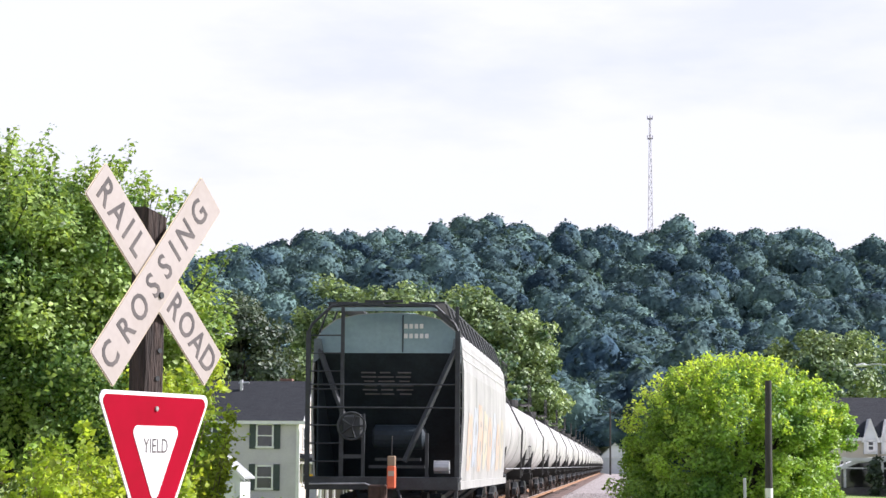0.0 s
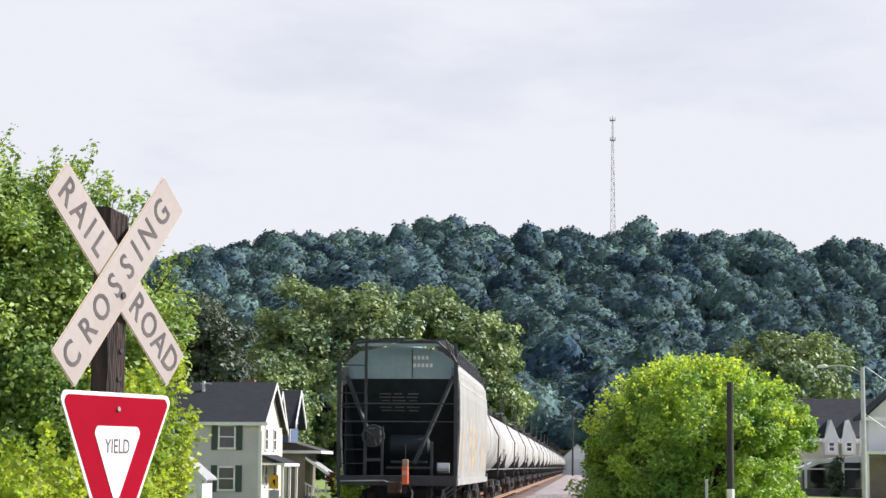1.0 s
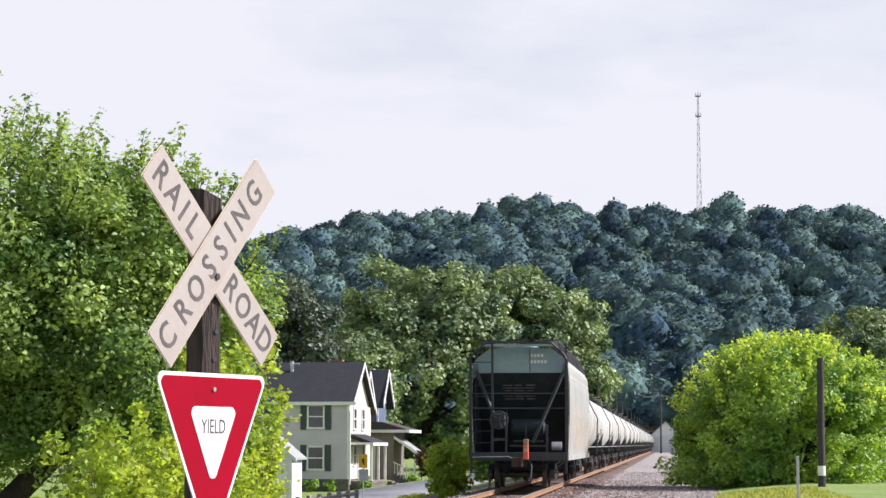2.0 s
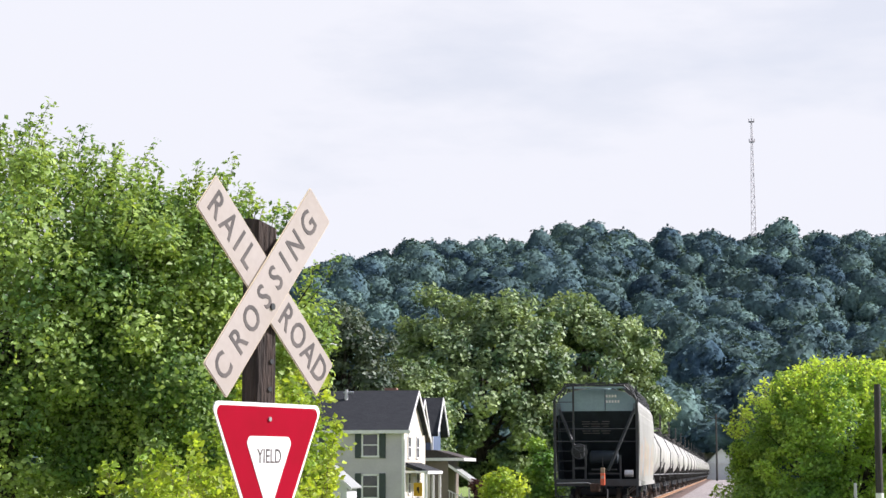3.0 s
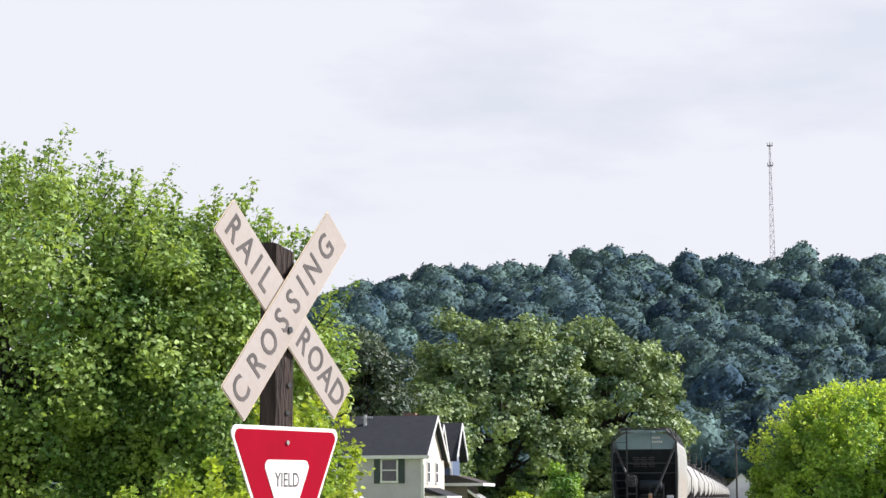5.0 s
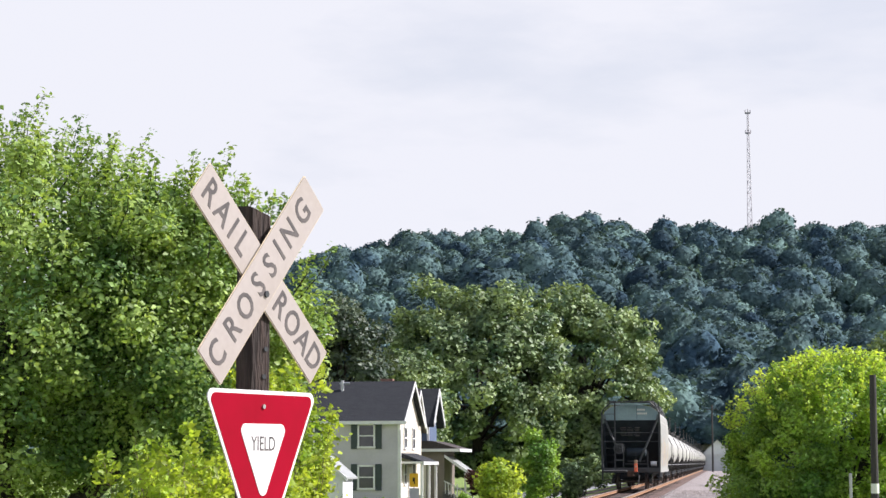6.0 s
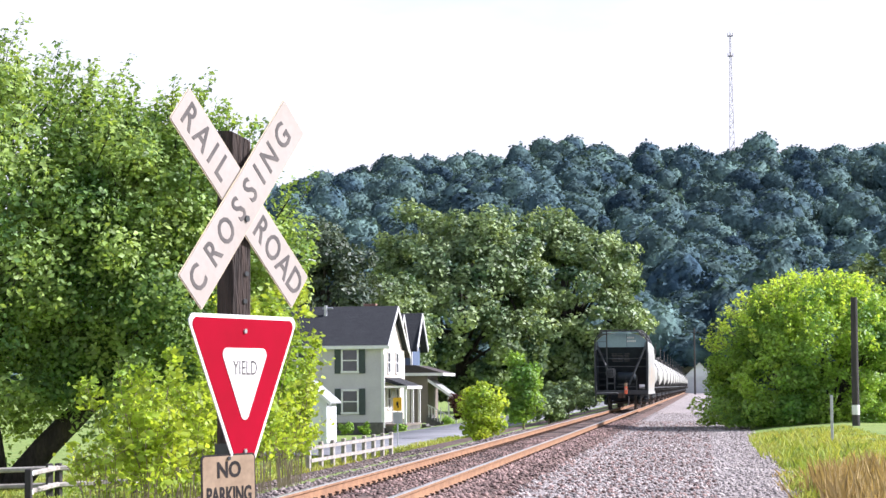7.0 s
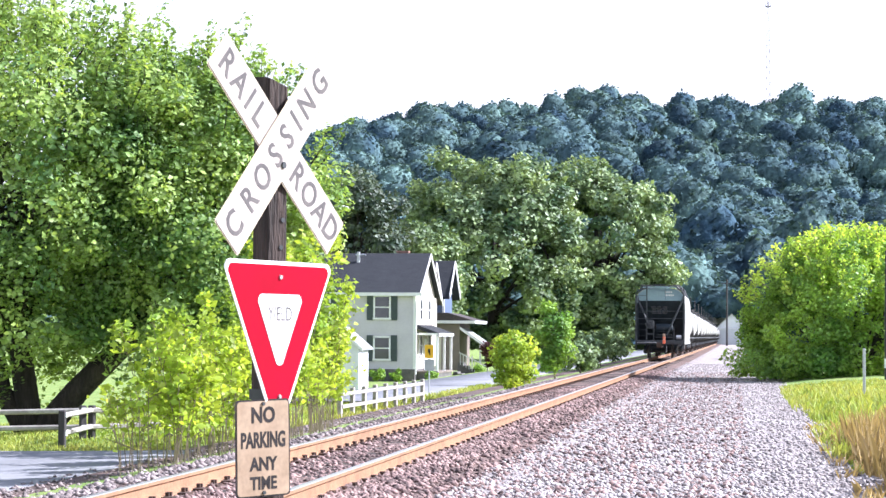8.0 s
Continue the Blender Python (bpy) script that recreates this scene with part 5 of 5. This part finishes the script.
# ---- grasses ----


def blades(name, n, area, hgt, material, label, seed, zf, lean=.35, width=.012, clumpy=0.0):
    g = np.random.default_rng(seed)
    x0, x1, y0, y1 = area
    x, y = g.uniform(x0, x1, n), y0 + (y1 - y0) * g.uniform(0, 1, n) ** 1.3
    if clumpy:      # tufts with bare ground between
        keep = np.array([noise.noise(Vector((p * 1.7, q * .55, seed))) * clumpy + .12 > -.25 + g.uniform(0, .5) for p, q in zip(x, y)])
        x, y = x[keep], y[keep]
        n = len(x)
    h = hgt * g.uniform(.5, 1.25, n)
    a = g.uniform(0, 6.28, n)
    z = np.array([zf(q) for q in x])
    dx, dy = np.cos(a), np.sin(a)
    lx, ly = g.normal(0, lean, n) * h, g.normal(0, lean, n) * h
    p0 = np.stack([x - dx * width, y - dy * width, z - .02], 1)
    p1 = np.stack([x + dx * width, y + dy * width, z - .02], 1)
    p2 = np.stack([x + lx * .35 + dx * width * .8, y + ly * .35 + dy * width * .8, z + h * .6], 1)
    p3 = np.stack([x + lx, y + ly, z + h], 1)
    v = np.stack([p0, p1, p2, p3], 1).reshape(-1, 3)
    k = np.arange(n)[:, None] * 4
    f = np.concatenate([k + [0, 1, 2], k + [0, 2, 3]], 1).reshape(-1, 3)
    return tagged(new(name, big_mesh(name, v, f, material)), label, "grass", kind="stuff")


def right_z(x):
    return float(np.interp(x, [.9, 1.5, 2.6, 5, 9], [-.03, .02, .16, .34, .30]))


def left_z(x):
    return float(np.interp(x, [-24, -21, -18.5, -16.5, -13, -10.5, -9, -8.2], [-1.3, -1.3, -.92, -.76, -.70, -.62, -.45, -.30]))


blades("verge_grass", 30000, (1.5, 4.8, 24, 66), .09, M["blade"], "short yellow-green grass on the verge", 61, right_z, .4, .014, 1.1)
blades("verge_tufts", 6000, (1.35, 3.6, 27, 60), .22, M["blade"], "rough yellowing grass tufts", 66, right_z, .35, .012, 1.9)
blades("dry_grass", 4200, (1.6, 2.9, 20.5, 31), .50, M["dry"], "tall straw-coloured dry grass", 62, right_z, .16, .005, 1.5)
blades("verge_weeds", 1500, (1.25, 2.3, 19, 36), .17, M["dry"], "straw-coloured weeds at the gravel's edge", 63, right_z, .45, .008, 1.6)
blades("lawn_grass", 26000, (-24, -11.0, 37.2, 66), .10, M["blade"], "mown bright lawn grass", 64, left_z, .4, .016)
blades("bank_grass", 4000, (-12.0, -10.9, 40, 90), .16, M["blade"], "rough grass beside the ballast", 65, left_z, .4, .016)

# ---- fences, poles, signs ----


def rail_fence(a, b, bays, label, h=.82):
    """Posts with two split rails between them."""
    a, b = Vector(a), Vector(b)
    r = root("rail_fence", Matrix.Translation(a), label, "fence", "low rail fences")
    d = b - a
    turn = math.degrees(math.atan2(d.y, d.x))
    for k in range(bays + 1):
        p = d * (k / bays)
        ob = part("post", boxes((0, 0, h / 2 - .1, .15, .15, h + .2), bevel=.02), M["pole"], r)
        ob.matrix_basis = pose(p.x, p.y, p.z, 0, 0, turn)
        ob = part("post_cap", boxes((0, -.085, h - .10, .11, .02, .10), (0, -.085, h - .5, .11, .02, .1)), M["white"], r)
        ob.matrix_basis = pose(p.x, p.y, p.z, 0, 0, turn)
    for k in range(bays):
        p, q = d * (k / bays), d * ((k + 1) / bays)
        for z in (h - .12, h - .5):
            part("rail", tubes(([p + Vector((0, 0, z)), q + Vector((0, 0, z + .01))], .062), n=6), M["fence"], r)
    return r


rail_fence((-14.3, 39.2, -.74), (-14.75, 42.4, -.75), 1, "low split-rail fence with dark posts by the lawn")
rail_fence((-14.75, 42.4, -.75), (-30.5, 44.0, -1.36), 6, "low split-rail fence along the lawn")
rail_fence((-14.9, 42.2, -.75), (-13.2, 43.4, -.72), 1, "short end of a low split-rail fence")


def board_fence(a, b, n):
    a, b = Vector(a), Vector(b)
    r = root("board_fence", Matrix.Translation(a), "weathered white two-rail board fence on posts", "fence", "low rail fences")
    d = b - a
    turn = math.degrees(math.atan2(d.y, d.x))
    for k in range(n):
        p = d * (k / (n - 1))
        part("picket", boxes((0, 0, .38, .20, .12, .86), bevel=.015), M["fence"], r).matrix_basis = pose(p.x, p.y, p.z, 0, 0, turn)
    for z in (.66, .30):
        part("board", boxes((d.length / 2, -.07, z, d.length, .04, .10)), M["fence"], r).matrix_basis = pose(0, 0, 0, 0, 0, turn)
    return r


board_fence((-11.2, 53.5, -.62), (-10.95, 66.5, -.62), 9)

pole = root("wooden_pole", pose(5.15, 66, .3), "dark cut-off wooden utility pole with a white band", "pole")
part("shaft", tubes(([(0, 0, -.4), (0, 0, 2.2), (.02, 0, 4.42)], [.135, .125, .115]), n=14), M["pole"], pole, smooth=False)
part("band", tubes(([(0, 0, .42), (0, 0, .75)], .136), n=14), M["white"], pole, "white painted band")
mk = root("marker_post", pose(3.29, 50, .2), "thin pale marker post in the grass", "post")
part("shaft", boxes((0, 0, .6, .075, .04, 1.35), bevel=.008), M["galv"], mk)

# street lamp across the way
lamp = root("street_lamp", pose(13.2, 90, 0), "grey metal street lamp with a long curved arm", "street lamp", "street lamps")
part("pole", tubes(([(0, 0, -.3), (0, 0, 6.5)], [.13, .10]), n=12), M["galv"], lamp)
part("arm", tubes(([(0, 0, 6.2), (-.5, 0, 6.5), (-1.1, 0, 6.58), (-1.7, 0, 6.52)], .035), n=6), M["galv"], lamp)
part("brace", tubes(([(0, 0, 6.1), (-.7, 0, 6.42)], .018), n=5), M["galv"], lamp)
part("lamp_head", tubes(([(-1.6, 0, 6.53), (-1.75, 0, 6.55), (-2.1, 0, 6.5)], [.05, .09, .06]), n=8), M["white"], lamp)
part("wire_bracket", boxes((.02, 0, 6.62, .10, .10, .14)), M["steel_dark"], lamp)
for k, z in enumerate((6.55, 4.3)):
    cab = tagged(link_mesh("overhead_wire", tubes(([(13.3, 90, z), (15.2, 91.5, z - 1.1), (17.4, 93, z - 1.75)], .014), n=5), M["galv"]), "grey service wire from the lamp pole", "wire", "overhead wires")
lamp2 = root("street_lamp", pose(-24.6, 110, -1.2), "street lamp with a short arm above the trees", "street lamp", "street lamps")
part("pole", tubes(([(0, 0, -.3), (0, 0, 10.4)], [.13, .10]), n=10), M["pole"], lamp2)
part("arm", tubes(([(0, 0, 10.2), (.7, 0, 10.5), (1.4, 0, 10.5)], .035), n=6), M["galv"], lamp2)
part("lamp_head", tubes(([(1.3, 0, 10.5), (1.5, 0, 10.54), (2.0, 0, 10.46)], [.05, .11, .06]), n=8), M["white"], lamp2)

# yellow street sign by the corner
ys = root("street_sign", pose(-12.4, 77, -.6), "yellow warning sign above a grey plate on a post", "road sign")
part("post", tubes(([(0, 0, -.3), (0, 0, 1.95)], .03), n=8), M["galv"], ys)
part("yellow_plate", prism(bmesh.new(), plate_outline([(-.18, 1.4), (.18, 1.4), (.18, 1.95), (-.18, 1.95)], .03, 3), -.05, -.035), M["yellow"], ys, "yellow plate")
part("symbol", boxes((0, -.054, 1.70, .09, .006, .16), (.03, -.054, 1.58, .05, .006, .10)), M["ink"], ys)
part("grey_plate", boxes((0.02, -.045, 1.12, .40, .02, .46)), M["galv"], ys, "grey plate")

# far pole beside the track
fp = root("utility_pole", pose(-1.5, 380, -.3), "far wooden utility pole with a crossarm", "pole")
part("shaft", tubes(([(0, 0, -.3), (0, 0, 13.5)], [.22, .16]), n=8), M["pole"], fp)
part("crossarm", boxes((0, 0, 12.6, 2.4, .12, .14)), M["pole"], fp)


# ---- radio mast on the ridge ----
def radio_mast():
    r = root("radio_mast", pose(21.2, 1215, 135), "tall thin lattice radio mast on the wooded ridge", "mast")
    H, w0, w1 = 90.0, 3.6, 0.7
    for cx, cy in ((1, 1), (1, -1), (-1, 1), (-1, -1)):
        part("leg", tubes(([(cx * w0 / 2, cy * w0 / 2, 0), (cx * w1 / 2, cy * w1 / 2, H)], .16), n=5), M["tower"], r)
    br = bmesh.new()
    n = 26
    for k in range(n):
        za, zb = H * k / n, H * (k + 1) / n
        wa, wb = w0 + (w1 - w0) * k / n, w0 + (w1 - w0) * (k + 1) / n
        for c in (1, -1):
            s = 1 if k % 2 else -1
            tube(br, [(-s * wa / 2, c * wa / 2, za), (s * wb / 2, c * wb / 2, zb)], .09, 4)
            tube(br, [(-wb / 2, c * wb / 2, zb), (wb / 2, c * wb / 2, zb)], .08, 4)
            tube(br, [(c * wa / 2, -s * wa / 2, za), (c * wb / 2, s * wb / 2, zb)], .09, 4)
    part("lattice", br, M["tower"], r)
    for z in (77, 90):
        part("antenna_ring", boxes((0, 0, z, 3.4, 3.4, .5), (1.6, 0, z + .9, .5, .5, 2.2), (-1.6, 0, z + .9, .5, .5, 2.2), (0, -1.6, z + .9, .5, .5, 2.2)), M["tower"], r)
    part("rod", tubes(([(0, 0, 90), (0, 0, 93)], .12), n=5), M["tower"], r)
    return r


radio_mast()


# ---- what moves ----
def motions():
    """The train rolls away from the eye along the track."""
    T = 8.0

    def gone(s):
        return 11.2 * s - 0.085 * s * s      # metres rolled, slowing a little

    for thing, y0 in [(hopper, REAR_Y)] + [(t, FIRST_TANK + k * TANK_PITCH) for k, t in enumerate(tanks)]:
        walk(thing, [(s * 0.5, pose(TRACK_X, y0 + gone(s * 0.5), RAIL_Z)) for s in range(17)])
    for w in wheels:
        o = w.location.copy()
        walk(w, [(k / FPS, Matrix.Translation(o) @ Matrix.Rotation(-gone(k / FPS) / 0.42, 4, "X")) for k in range(0, int(T * FPS) + 1)])


motions()
